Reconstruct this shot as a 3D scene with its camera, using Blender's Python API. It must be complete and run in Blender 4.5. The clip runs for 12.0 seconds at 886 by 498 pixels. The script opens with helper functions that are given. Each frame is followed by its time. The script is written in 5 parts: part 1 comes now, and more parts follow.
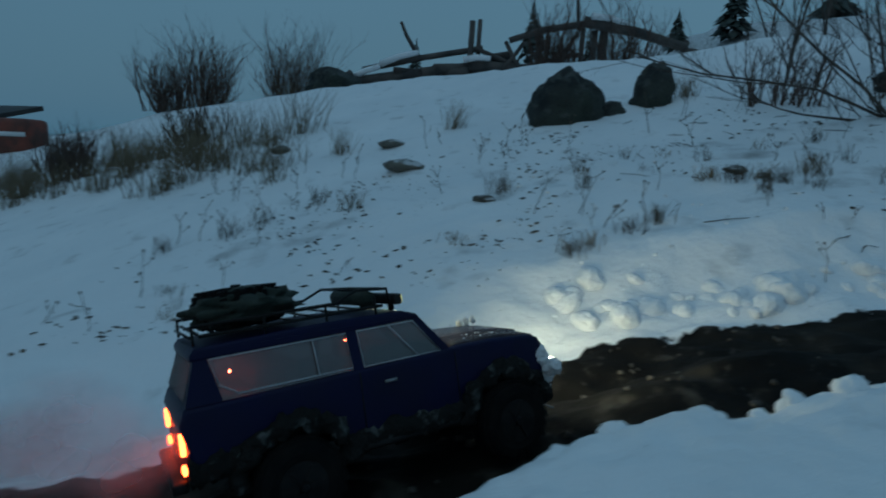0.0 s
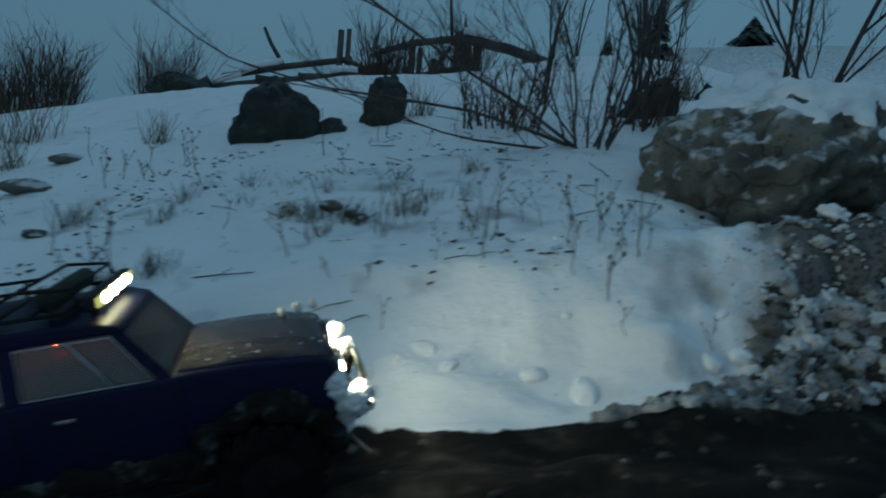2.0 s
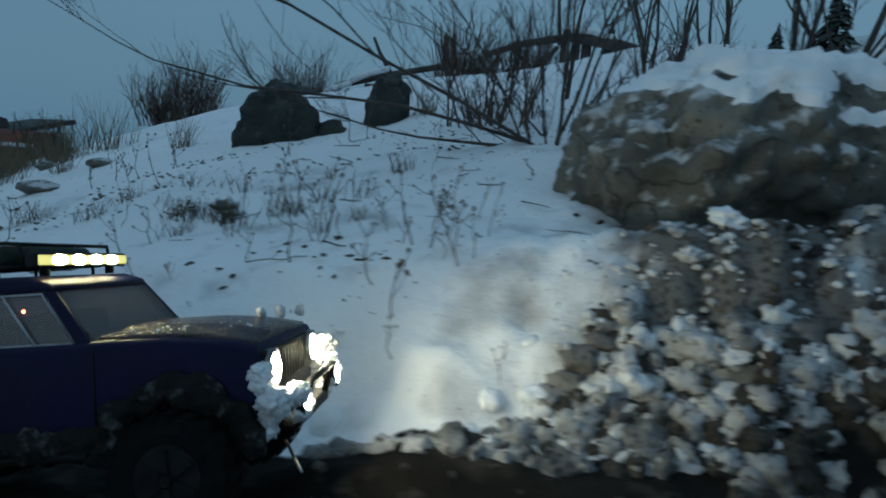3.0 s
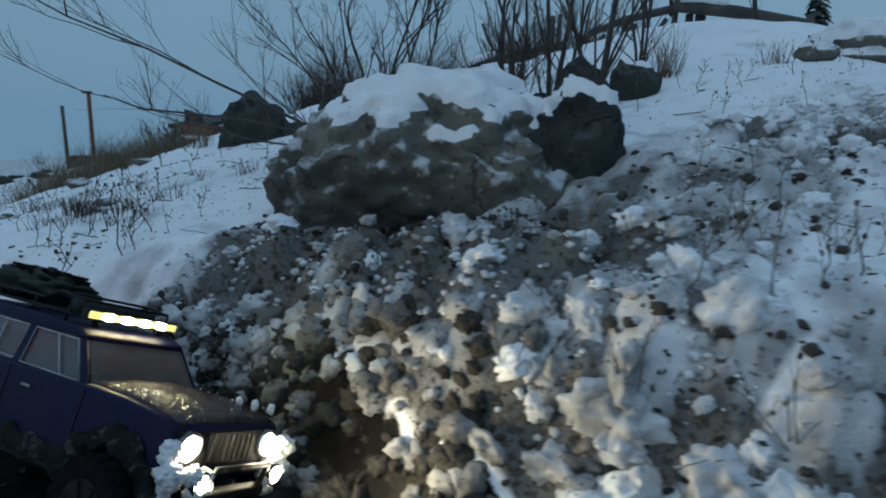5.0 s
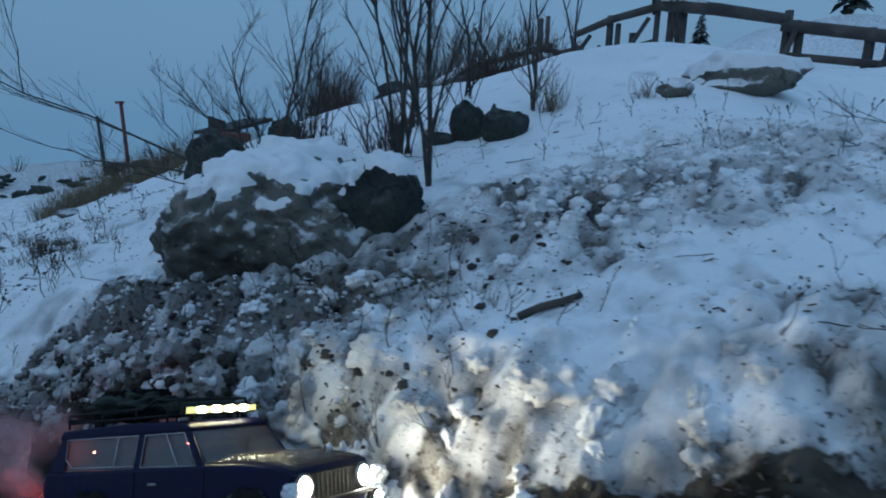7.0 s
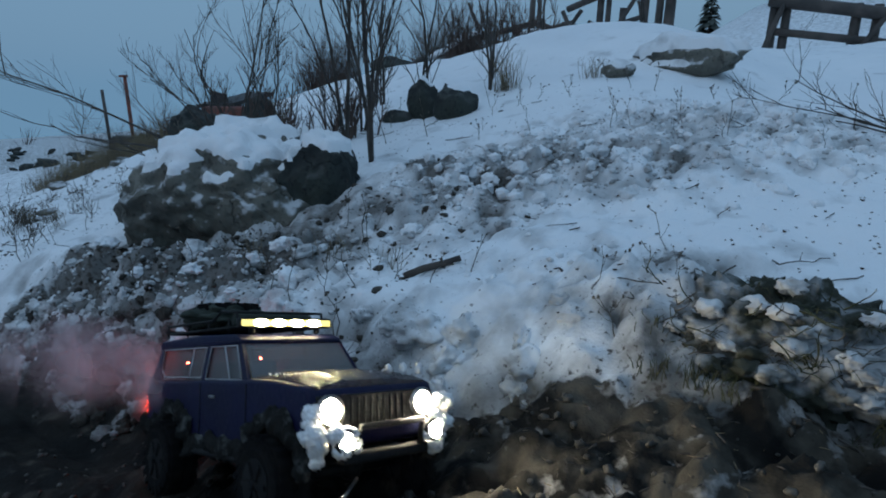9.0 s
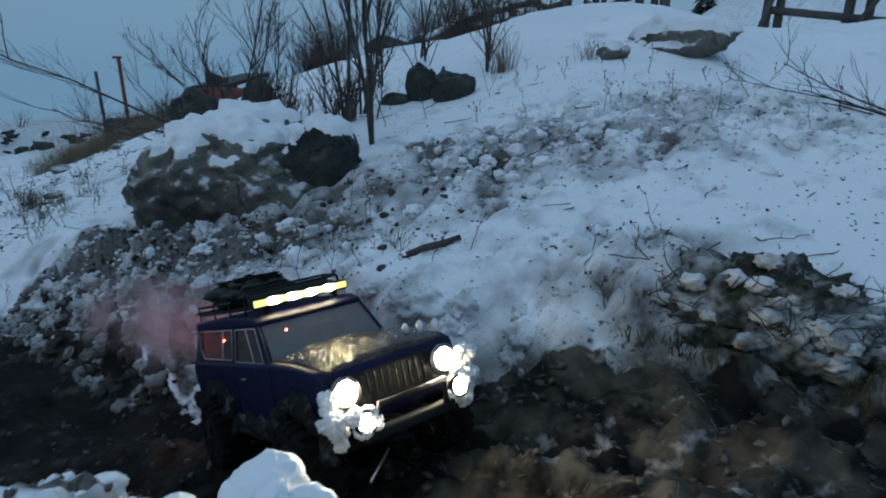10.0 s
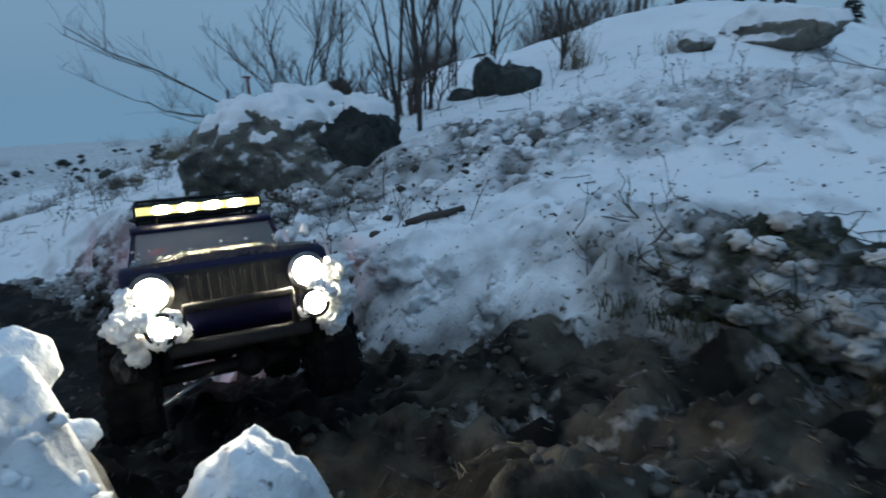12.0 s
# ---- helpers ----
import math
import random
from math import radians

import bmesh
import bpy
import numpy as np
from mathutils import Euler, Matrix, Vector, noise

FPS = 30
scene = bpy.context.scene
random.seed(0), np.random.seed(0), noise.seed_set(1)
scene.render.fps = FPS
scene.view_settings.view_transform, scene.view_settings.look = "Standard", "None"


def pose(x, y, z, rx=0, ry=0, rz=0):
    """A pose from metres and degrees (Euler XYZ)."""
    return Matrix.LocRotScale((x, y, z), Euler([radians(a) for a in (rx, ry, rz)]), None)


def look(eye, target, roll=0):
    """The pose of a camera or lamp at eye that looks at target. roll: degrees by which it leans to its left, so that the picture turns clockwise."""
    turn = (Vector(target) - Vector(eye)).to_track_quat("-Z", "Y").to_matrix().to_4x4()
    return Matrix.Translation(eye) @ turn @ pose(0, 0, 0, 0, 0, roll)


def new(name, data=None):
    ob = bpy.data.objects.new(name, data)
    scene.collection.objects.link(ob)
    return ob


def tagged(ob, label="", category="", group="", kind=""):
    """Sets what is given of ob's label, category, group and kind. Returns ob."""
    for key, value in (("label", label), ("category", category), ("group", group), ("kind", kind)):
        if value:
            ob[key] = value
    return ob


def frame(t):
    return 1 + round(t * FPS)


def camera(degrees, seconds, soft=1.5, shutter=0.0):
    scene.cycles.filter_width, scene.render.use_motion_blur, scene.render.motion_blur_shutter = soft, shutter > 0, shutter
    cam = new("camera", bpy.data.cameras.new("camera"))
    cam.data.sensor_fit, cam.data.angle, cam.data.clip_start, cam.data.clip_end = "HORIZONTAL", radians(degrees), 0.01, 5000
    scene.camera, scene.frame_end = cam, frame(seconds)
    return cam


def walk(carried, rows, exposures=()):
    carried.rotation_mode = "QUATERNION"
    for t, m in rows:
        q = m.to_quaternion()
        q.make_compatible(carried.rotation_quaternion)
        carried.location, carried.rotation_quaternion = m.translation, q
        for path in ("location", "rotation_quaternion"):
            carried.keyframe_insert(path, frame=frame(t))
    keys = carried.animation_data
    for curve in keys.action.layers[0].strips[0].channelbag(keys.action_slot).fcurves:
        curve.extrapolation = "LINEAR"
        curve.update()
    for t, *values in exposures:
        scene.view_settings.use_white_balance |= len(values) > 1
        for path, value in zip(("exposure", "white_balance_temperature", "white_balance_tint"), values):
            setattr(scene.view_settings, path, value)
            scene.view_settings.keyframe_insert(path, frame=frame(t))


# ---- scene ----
cam = camera(71.7, 12.0, 1.9, 0.5)

PATH = [
    (0, (0.033, -0.093, 0.519), (0.022, 1.886, 0.229), 2.5),
    (0.5, (0.246, 0.003, 0.536), (0.326, 1.98, 0.248), 2.5),
    (1, (0.471, 0.059, 0.554), (0.61, 2.033, 0.268), 2.3),
    (1.5, (0.76, 0.174, 0.584), (0.931, 2.149, 0.319), 3.2),
    (2, (1.099, 0.273, 0.623), (1.254, 2.252, 0.383), 4.0),
    (2.5, (1.428, 0.374, 0.662), (1.301, 2.353, 0.402), 4.3),
    (3, (1.727, 0.44, 0.647), (1.398, 2.397, 0.393), 3.8),
    (3.5, (2.072, 0.423, 0.691), (1.639, 2.357, 0.422), 3.3),
    (5.5, (3.062, 0.588, 0.814), (2.079, 2.293, 0.459), 1.6),
    (6, (3.223, 0.575, 0.86), (2.213, 2.268, 0.526), 0.7),
    (6.5, (3.375, 0.551, 0.934), (2.326, 2.214, 0.57), -0.2),
    (7, (3.522, 0.552, 1.005), (2.512, 2.231, 0.605), 0.3),
    (9, (3.819, 0.528, 1.03), (2.792, 2.175, 0.549), 0.4),
    (9.5, (3.827, 0.502, 1.04), (2.846, 2.171, 0.539), 0.3),
    (10, (3.846, 0.468, 1.044), (2.836, 2.107, 0.502), 0.1),
    (10.5, (3.889, 0.438, 1.026), (2.832, 2.043, 0.471), -0.4),
    (11, (3.931, 0.459, 1.011), (2.853, 2.058, 0.481), -0.5),
    (11.5, (3.994, 0.564, 0.952), (2.86, 2.139, 0.468), 0.7),
    (12, (3.985, 0.665, 0.907), (2.684, 2.111, 0.441), 0.8),
]
walk(cam, [(t, look(eye, target, roll)) for t, eye, target, roll in PATH],
     exposures=[(0, -0.90, 5900, -8), (2.0, -0.88, 5950, -9), (2.5, -0.62, 6050, -6), (3.0, -0.46, 6200, -3), (3.7, -0.16, 6650, 3), (5.3, -0.02, 6350, 6), (6.2, -0.06, 5850, 7), (7.0, -0.10, 5700, 7), (9.0, 0.02, 6300, 9), (11.0, 0.06, 6400, 9), (12.0, 0.12, 6400, 9)])

# ---- world, sun, exposure ----
world = bpy.data.worlds.new("overcast_dusk")
scene.world = world
world.use_nodes = True
wn, wl = world.node_tree.nodes, world.node_tree.links
wn.clear()
w_out = wn.new("ShaderNodeOutputWorld")
w_bg = wn.new("ShaderNodeBackground")
w_sky = wn.new("ShaderNodeTexSky")
w_sky.sky_type, w_sky.sun_disc = "NISHITA", False
w_sky.sun_elevation, w_sky.sun_rotation = radians(4), radians(200)
w_sky.air_density, w_sky.dust_density = 1.5, 3.0
w_co = wn.new("ShaderNodeTexCoord")
w_sep = wn.new("ShaderNodeSeparateXYZ")
w_ramp = wn.new("ShaderNodeValToRGB")
w_ramp.color_ramp.elements[0].position, w_ramp.color_ramp.elements[0].color = 0.0, (0.138, 0.262, 0.395, 1)
w_ramp.color_ramp.elements[1].position, w_ramp.color_ramp.elements[1].color = 0.75, (0.205, 0.350, 0.545, 1)
w_noise = wn.new("ShaderNodeTexNoise")
w_noise.inputs["Scale"].default_value = 1.3
w_mul = wn.new("ShaderNodeMixRGB")
w_mul.blend_type, w_mul.inputs[0].default_value = "OVERLAY", 0.12
w_mix = wn.new("ShaderNodeMixRGB")
w_mix.inputs[0].default_value = 0.985
wl.new(w_co.outputs["Generated"], w_sep.inputs[0])
wl.new(w_sep.outputs["Z"], w_ramp.inputs[0])
wl.new(w_co.outputs["Generated"], w_noise.inputs["Vector"])
wl.new(w_ramp.outputs[0], w_mul.inputs[1])
wl.new(w_noise.outputs[0], w_mul.inputs[2])
wl.new(w_sky.outputs[0], w_mix.inputs[1])
wl.new(w_mul.outputs[0], w_mix.inputs[2])
wl.new(w_mix.outputs[0], w_bg.inputs[0])
w_bg.inputs[1].default_value = 1.0
wl.new(w_bg.outputs[0], w_out.inputs[0])

sun = new("sun", bpy.data.lights.new("sun", "SUN"))
sun.data.energy, sun.data.angle, sun.data.color = 0.3, radians(60), (0.80, 0.92, 1.0)
sun.matrix_basis = look((0, 0, 5), (0.8, 2.0, 0))


# ---- materials ----
def mat(name, color, rough=0.6, metal=0.0, color2=None, scale=30.0, bump=0.0, bump_scale=80.0, fine=0.0, spec=0.5, detail=5.0, lo=0.35, hi=0.65):
    m = bpy.data.materials.new(name)
    m.use_nodes = True
    nt = m.node_tree
    p = nt.nodes["Principled BSDF"]
    p.inputs["Base Color"].default_value = (*color, 1)
    p.inputs["Roughness"].default_value = rough
    p.inputs["Metallic"].default_value = metal
    p.inputs["Specular IOR Level"].default_value = spec
    co = nt.nodes.new("ShaderNodeTexCoord")
    if color2:
        n = nt.nodes.new("ShaderNodeTexNoise")
        n.inputs["Scale"].default_value, n.inputs["Detail"].default_value = scale, detail
        nt.links.new(co.outputs["Object"], n.inputs["Vector"])
        r = nt.nodes.new("ShaderNodeMapRange")
        r.inputs["From Min"].default_value, r.inputs["From Max"].default_value = lo, hi
        nt.links.new(n.outputs[0], r.inputs["Value"])
        x = nt.nodes.new("ShaderNodeMixRGB")
        x.inputs[1].default_value, x.inputs[2].default_value = (*color, 1), (*color2, 1)
        nt.links.new(r.outputs[0], x.inputs[0])
        nt.links.new(x.outputs[0], p.inputs["Base Color"])
    if bump:
        b = nt.nodes.new("ShaderNodeTexNoise")
        b.inputs["Scale"].default_value, b.inputs["Detail"].default_value = bump_scale, 8
        nt.links.new(co.outputs["Object"], b.inputs["Vector"])
        u = nt.nodes.new("ShaderNodeBump")
        u.inputs["Strength"].default_value, u.inputs["Distance"].default_value = bump, 0.01
        nt.links.new(b.outputs[0], u.inputs["Height"])
        nt.links.new(u.outputs[0], p.inputs["Normal"])
    return m


def rock_material(name, dark, pale, tint, dust):
    """Granite: broad lichen tints, speckle, fissures and a rough face."""
    m = bpy.data.materials.new(name)
    m.use_nodes = True
    nt = m.node_tree
    p = nt.nodes["Principled BSDF"]
    p.inputs["Roughness"].default_value = 0.88
    p.inputs["Specular IOR Level"].default_value = 0.25
    co = nt.nodes.new("ShaderNodeTexCoord")

    def tex(scale, detail=8):
        n = nt.nodes.new("ShaderNodeTexNoise")
        n.inputs["Scale"].default_value, n.inputs["Detail"].default_value = scale, detail
        nt.links.new(co.outputs["Object"], n.inputs["Vector"])
        return n

    def ramp(src, a, b):
        r = nt.nodes.new("ShaderNodeMapRange")
        r.inputs["From Min"].default_value, r.inputs["From Max"].default_value = a, b
        nt.links.new(src, r.inputs["Value"])
        return r.outputs[0]

    def mix(fac, a, b):
        n = nt.nodes.new("ShaderNodeMixRGB")
        nt.links.new(fac, n.inputs[0])
        for i, v in ((1, a), (2, b)):
            if isinstance(v, tuple):
                n.inputs[i].default_value = (*v, 1)
            else:
                nt.links.new(v, n.inputs[i])
        return n.outputs[0]

    warp = nt.nodes.new("ShaderNodeMixRGB")
    warp.inputs[0].default_value = 0.35
    nt.links.new(co.outputs["Object"], warp.inputs[1])
    nt.links.new(tex(6).outputs[1], warp.inputs[2])
    v = nt.nodes.new("ShaderNodeTexVoronoi")
    v.feature = "DISTANCE_TO_EDGE"
    v.inputs["Scale"].default_value = 3.1
    nt.links.new(warp.outputs[0], v.inputs["Vector"])
    crack = ramp(v.outputs["Distance"], -0.020, 0.014)
    c = mix(ramp(tex(5).outputs[0], 0.38, 0.62), dark, pale)
    c = mix(ramp(tex(2.3).outputs[0], 0.50, 0.68), c, tint)
    c = mix(ramp(tex(90, 3).outputs[0], 0.56, 0.72), c, dark)
    c = mix(crack, tuple(0.35 * q for q in dark), c)
    geo, sep, lay = nt.nodes.new("ShaderNodeNewGeometry"), nt.nodes.new("ShaderNodeSeparateXYZ"), nt.nodes.new("ShaderNodeMath")
    lay.operation = "MULTIPLY_ADD"
    nt.links.new(geo.outputs["Normal"], sep.inputs[0])
    nt.links.new(sep.outputs[2], lay.inputs[0])
    lay.inputs[1].default_value = 0.22
    nt.links.new(tex(24, 10).outputs[0], lay.inputs[2])
    c = mix(ramp(lay.outputs[0], 0.61, 0.76), c, dust)
    nt.links.new(c, p.inputs["Base Color"])
    h = nt.nodes.new("ShaderNodeMath")
    h.operation = "MULTIPLY_ADD"
    nt.links.new(crack, h.inputs[0])
    h.inputs[1].default_value = 0.6
    nt.links.new(tex(22).outputs[0], h.inputs[2])
    u = nt.nodes.new("ShaderNodeBump")
    u.inputs["Strength"].default_value, u.inputs["Distance"].default_value = 0.9, 0.02
    nt.links.new(h.outputs[0], u.inputs["Height"])
    nt.links.new(u.outputs[0], p.inputs["Normal"])
    return m


def glow(name, color, strength):
    m = bpy.data.materials.new(name)
    m.use_nodes = True
    p = m.node_tree.nodes["Principled BSDF"]
    p.inputs["Base Color"].default_value = (*color, 1)
    p.inputs["Emission Color"].default_value = (*color, 1)
    p.inputs["Emission Strength"].default_value = strength
    return m


def snow_material(name, dirty_by_attribute=False, base_dirt=0.0):
    """Snow with grain, grey melt and brown grit; the grit follows the ground's own dirt where it has any."""
    m = bpy.data.materials.new(name)
    m.use_nodes = True
    nt = m.node_tree
    p = nt.nodes["Principled BSDF"]
    p.inputs["Roughness"].default_value = 0.55
    p.inputs["Specular IOR Level"].default_value = 0.3
    co = nt.nodes.new("ShaderNodeNewGeometry")

    def tex(scale, detail=6):
        n = nt.nodes.new("ShaderNodeTexNoise")
        n.inputs["Scale"].default_value, n.inputs["Detail"].default_value = scale, detail
        nt.links.new(co.outputs["Position"], n.inputs["Vector"])
        return n.outputs[0]

    def ramp(src, a, b):
        r = nt.nodes.new("ShaderNodeMapRange")
        r.inputs["From Min"].default_value, r.inputs["From Max"].default_value = a, b
        nt.links.new(src, r.inputs["Value"])
        return r.outputs[0]

    def ramp2(src, a, b):
        r = nt.nodes.new("ShaderNodeMapRange")
        r.inputs["To Min"].default_value, r.inputs["To Max"].default_value = a, b
        nt.links.new(src, r.inputs["Value"])
        return r.outputs[0]

    def math2(op, a, b):
        n = nt.nodes.new("ShaderNodeMath")
        n.operation = op
        for i, v in enumerate((a, b)):
            if isinstance(v, float):
                n.inputs[i].default_value = v
            else:
                nt.links.new(v, n.inputs[i])
        return n.outputs[0]

    def mix(fac, a, b):
        n = nt.nodes.new("ShaderNodeMixRGB")
        nt.links.new(fac, n.inputs[0])
        for i, v in ((1, a), (2, b)):
            if isinstance(v, tuple):
                n.inputs[i].default_value = (*v, 1)
            else:
                nt.links.new(v, n.inputs[i])
        return n.outputs[0]

    if dirty_by_attribute:
        at = nt.nodes.new("ShaderNodeAttribute")
        at.attribute_name = "dirt"
        dirt = at.outputs["Fac"]
    else:
        v = nt.nodes.new("ShaderNodeValue")
        v.outputs[0].default_value = base_dirt
        dirt = v.outputs[0]
    tone = mix(ramp(tex(2.5), 0.3, 0.7), (0.78, 0.80, 0.82), (0.86, 0.87, 0.88))
    patch = math2("ADD", tex(9.0, 8), math2("MULTIPLY", dirt, 0.42))
    c = mix(ramp(patch, 0.61, 1.05), tone, (0.125, 0.120, 0.112))
    grit = math2("ADD", tex(95.0, 8), math2("MULTIPLY", dirt, 0.13))
    c = mix(ramp(grit, 0.70, 0.82), c, (0.05, 0.04, 0.032))
    if dirty_by_attribute:
        am = nt.nodes.new("ShaderNodeAttribute")
        am.attribute_name = "mud"
        wet = ramp(math2("ADD", am.outputs["Fac"], math2("MULTIPLY", math2("SUBTRACT", tex(28.0, 8), 0.5), 0.9)), 0.45, 0.57)
        soil = mix(ramp(tex(7.0), 0.42, 0.72), (0.005, 0.0045, 0.004), (0.020, 0.017, 0.013))
        soil = mix(ramp(tex(30.0, 8), 0.62, 0.78), soil, (0.07, 0.063, 0.055))
        soil = mix(ramp(tex(5.0, 9), 0.58, 0.76), soil, (0.065, 0.054, 0.040))
        soil = mix(ramp(math2("ADD", tex(14.0, 9), math2("MULTIPLY", dirt, 0.13)), 0.60, 0.82), soil, (0.080, 0.070, 0.055))
        soil = mix(ramp(math2("ADD", tex(24.0, 10), math2("MULTIPLY", dirt, 0.10)), 0.72, 0.84), soil, (0.27, 0.26, 0.25))
        c = mix(wet, c, soil)
        nt.links.new(ramp2(wet, 0.55, 0.80), p.inputs["Roughness"])
        nt.links.new(ramp2(wet, 0.30, 0.14), p.inputs["Specular IOR Level"])
    nt.links.new(c, p.inputs["Base Color"])
    h = math2("ADD", math2("MULTIPLY", tex(45.0, 8), 0.5), math2("MULTIPLY", tex(240.0, 3), 0.16))
    u = nt.nodes.new("ShaderNodeBump")
    u.inputs["Strength"].default_value, u.inputs["Distance"].default_value = 0.5, 0.02
    nt.links.new(h, u.inputs["Height"])
    nt.links.new(u.outputs[0], p.inputs["Normal"])
    return m


SNOW = snow_material("snow_ground", True)
SNOW_CLEAN = snow_material("snow_fresh", base_dirt=-0.15)
SNOW_CAP = snow_material("snow_cap", base_dirt=0.18)
SNOW_DIRTY = snow_material("snow_slush", base_dirt=0.62)
SNOW_MUDDY = snow_material("snow_and_mud", base_dirt=1.15)
MUD = mat("wet_mud", (0.030, 0.026, 0.021), 0.55, 0, (0.10, 0.088, 0.072), 7, 1.0, 55, lo=0.42, hi=0.72)
SOIL = mat("dark_soil", (0.030, 0.033, 0.022), 0.9, 0, (0.40, 0.41, 0.42), 13, 1.0, 60, lo=0.44, hi=0.60, detail=10)
ROCK = rock_material("granite", (0.070, 0.070, 0.062), (0.205, 0.195, 0.165), (0.110, 0.109, 0.092), (0.52, 0.53, 0.54))
ROCK_DARK = rock_material("dark_granite", (0.020, 0.024, 0.024), (0.055, 0.060, 0.056), (0.040, 0.048, 0.038), (0.07, 0.075, 0.07))
BARK = mat("bark", (0.035, 0.03, 0.026), 0.85, 0, (0.085, 0.07, 0.058), 18, 0.5, 60)
TWIG = mat("red_brown_twigs", (0.055, 0.035, 0.028), 0.8, 0, (0.10, 0.065, 0.05), 12)
WEED = mat("dry_weed", (0.045, 0.04, 0.033), 0.85, 0, (0.11, 0.095, 0.07), 25)
TURF = mat("dark_turf", (0.030, 0.042, 0.014), 0.85, 0, (0.07, 0.065, 0.03), 30)
STRAW = mat("dry_grass", (0.22, 0.17, 0.10), 0.85, 0, (0.12, 0.09, 0.055), 10)
RUST_LEAF = mat("brown_leaf", (0.060, 0.032, 0.022), 0.8, 0, (0.025, 0.018, 0.014), 60)
OLDWOOD = mat("weathered_wood", (0.045, 0.042, 0.04), 0.85, 0, (0.10, 0.085, 0.075), 5, 0.5, 20)
NEEDLES = mat("spruce_needles", (0.028, 0.042, 0.036), 0.8, 0, (0.06, 0.075, 0.065), 3)
RUST = mat("rusty_red_paint", (0.20, 0.05, 0.03), 0.7, 0, (0.09, 0.035, 0.025), 6, 0.3, 20)
WHITE_PAINT = mat("white_paint", (0.7, 0.7, 0.7), 0.6)
DARK_METAL = mat("dark_metal", (0.025, 0.025, 0.027), 0.55, 0.3, (0.05, 0.045, 0.04), 8)
PAINT = mat("dark_blue_paint", (0.003, 0.004, 0.034), 0.50, 0, (0.006, 0.006, 0.026), 14, 0.10, 120, spec=0.18)
HOOD_PAINT = mat("wet_faded_hood", (0.030, 0.019, 0.026), 0.20, 0, (0.065, 0.042, 0.040), 30, 0.9, 150)
BLACK = mat("black_plastic", (0.007, 0.007, 0.008), 0.6, 0, (0.014, 0.014, 0.013), 40, 0.2, 150, spec=0.2)
RUBBER = mat("tyre_rubber", (0.006, 0.006, 0.007), 0.85, 0, (0.013, 0.012, 0.011), 40, 0.3, 120, spec=0.08)
RIM = mat("black_rim", (0.008, 0.008, 0.009), 0.6, 0.0, (0.018, 0.017, 0.016), 50, spec=0.15)
STEEL = mat("scuffed_steel", (0.35, 0.35, 0.36), 0.35, 0.9, (0.15, 0.14, 0.13), 60)
TRIM = mat("pale_window_trim", (0.42, 0.43, 0.45), 0.4, 0.2, (0.3, 0.3, 0.31), 60)
CABIN = mat("grey_cabin_plastic", (0.10, 0.10, 0.10), 0.7, 0, (0.06, 0.06, 0.06), 60)
CANVAS = mat("dark_green_canvas", (0.014, 0.022, 0.016), 0.9, 0, (0.03, 0.036, 0.026), 40, 0.4, 140)
CRUST = mat("frozen_slush", (0.013, 0.013, 0.012), 0.8, 0, (0.22, 0.23, 0.22), 45, 1.0, 90, lo=0.58, hi=0.92, spec=0.12)
CLOD_EARTH = mat("frozen_earth", (0.018, 0.017, 0.013), 0.9, 0, (0.06, 0.052, 0.042), 2.5, 0.6, 6)
CRUST_GREY = mat("grey_snow_lump", (0.62, 0.62, 0.62), 0.6, 0, (0.16, 0.15, 0.13), 24, 0.8, 70, lo=0.45, hi=0.7)
CRUST_WHITE = mat("clean_snow_crust", (0.8, 0.81, 0.82), 0.5, 0, (0.6, 0.6, 0.6), 60, 0.6, 90)
LAMP_WHITE = glow("headlamp_glow", (1.0, 0.87, 0.62), 360.0)
LAMP_FOG = glow("fog_lamp_glow", (1.0, 0.88, 0.66), 360.0)
LAMP_BAR = glow("led_glow", (1.0, 0.86, 0.50), 150.0)
BAR_EDGE = glow("led_bar_edge", (0.95, 0.80, 0.25), 1.2)
LAMP_RED = glow("tail_lamp_glow", (1.0, 0.07, 0.015), 38.0)
LAMP_CABIN = glow("cabin_lamp_glow", (1.0, 0.06, 0.025), 420.0)


def mix_material(name, color, clear, gloss_rough=0.2, gloss=0.1):
    """A misted pane or thin smoke: part of the light goes straight through."""
    m = bpy.data.materials.new(name)
    m.use_nodes = True
    nt = m.node_tree
    nt.nodes.clear()
    o = nt.nodes.new("ShaderNodeOutputMaterial")
    d = nt.nodes.new("ShaderNodeBsdfDiffuse")
    d.inputs[0].default_value = (*color, 1)
    tr = nt.nodes.new("ShaderNodeBsdfTransparent")
    g = nt.nodes.new("ShaderNodeBsdfGlossy")
    g.inputs["Roughness"].default_value = gloss_rough
    a, b = nt.nodes.new("ShaderNodeMixShader"), nt.nodes.new("ShaderNodeMixShader")
    a.inputs[0].default_value, b.inputs[0].default_value = clear, gloss
    tl = nt.nodes.new("ShaderNodeBsdfTranslucent")
    tl.inputs[0].default_value = (*color, 1)
    c = nt.nodes.new("ShaderNodeMixShader")
    c.inputs[0].default_value = 0.5
    nt.links.new(d.outputs[0], c.inputs[1])
    nt.links.new(tl.outputs[0], c.inputs[2])
    nt.links.new(c.outputs[0], a.inputs[1])
    nt.links.new(tr.outputs[0], a.inputs[2])
    nt.links.new(a.outputs[0], b.inputs[1])
    nt.links.new(g.outputs[0], b.inputs[2])
    nt.links.new(b.outputs[0], o.inputs[0])
    return m


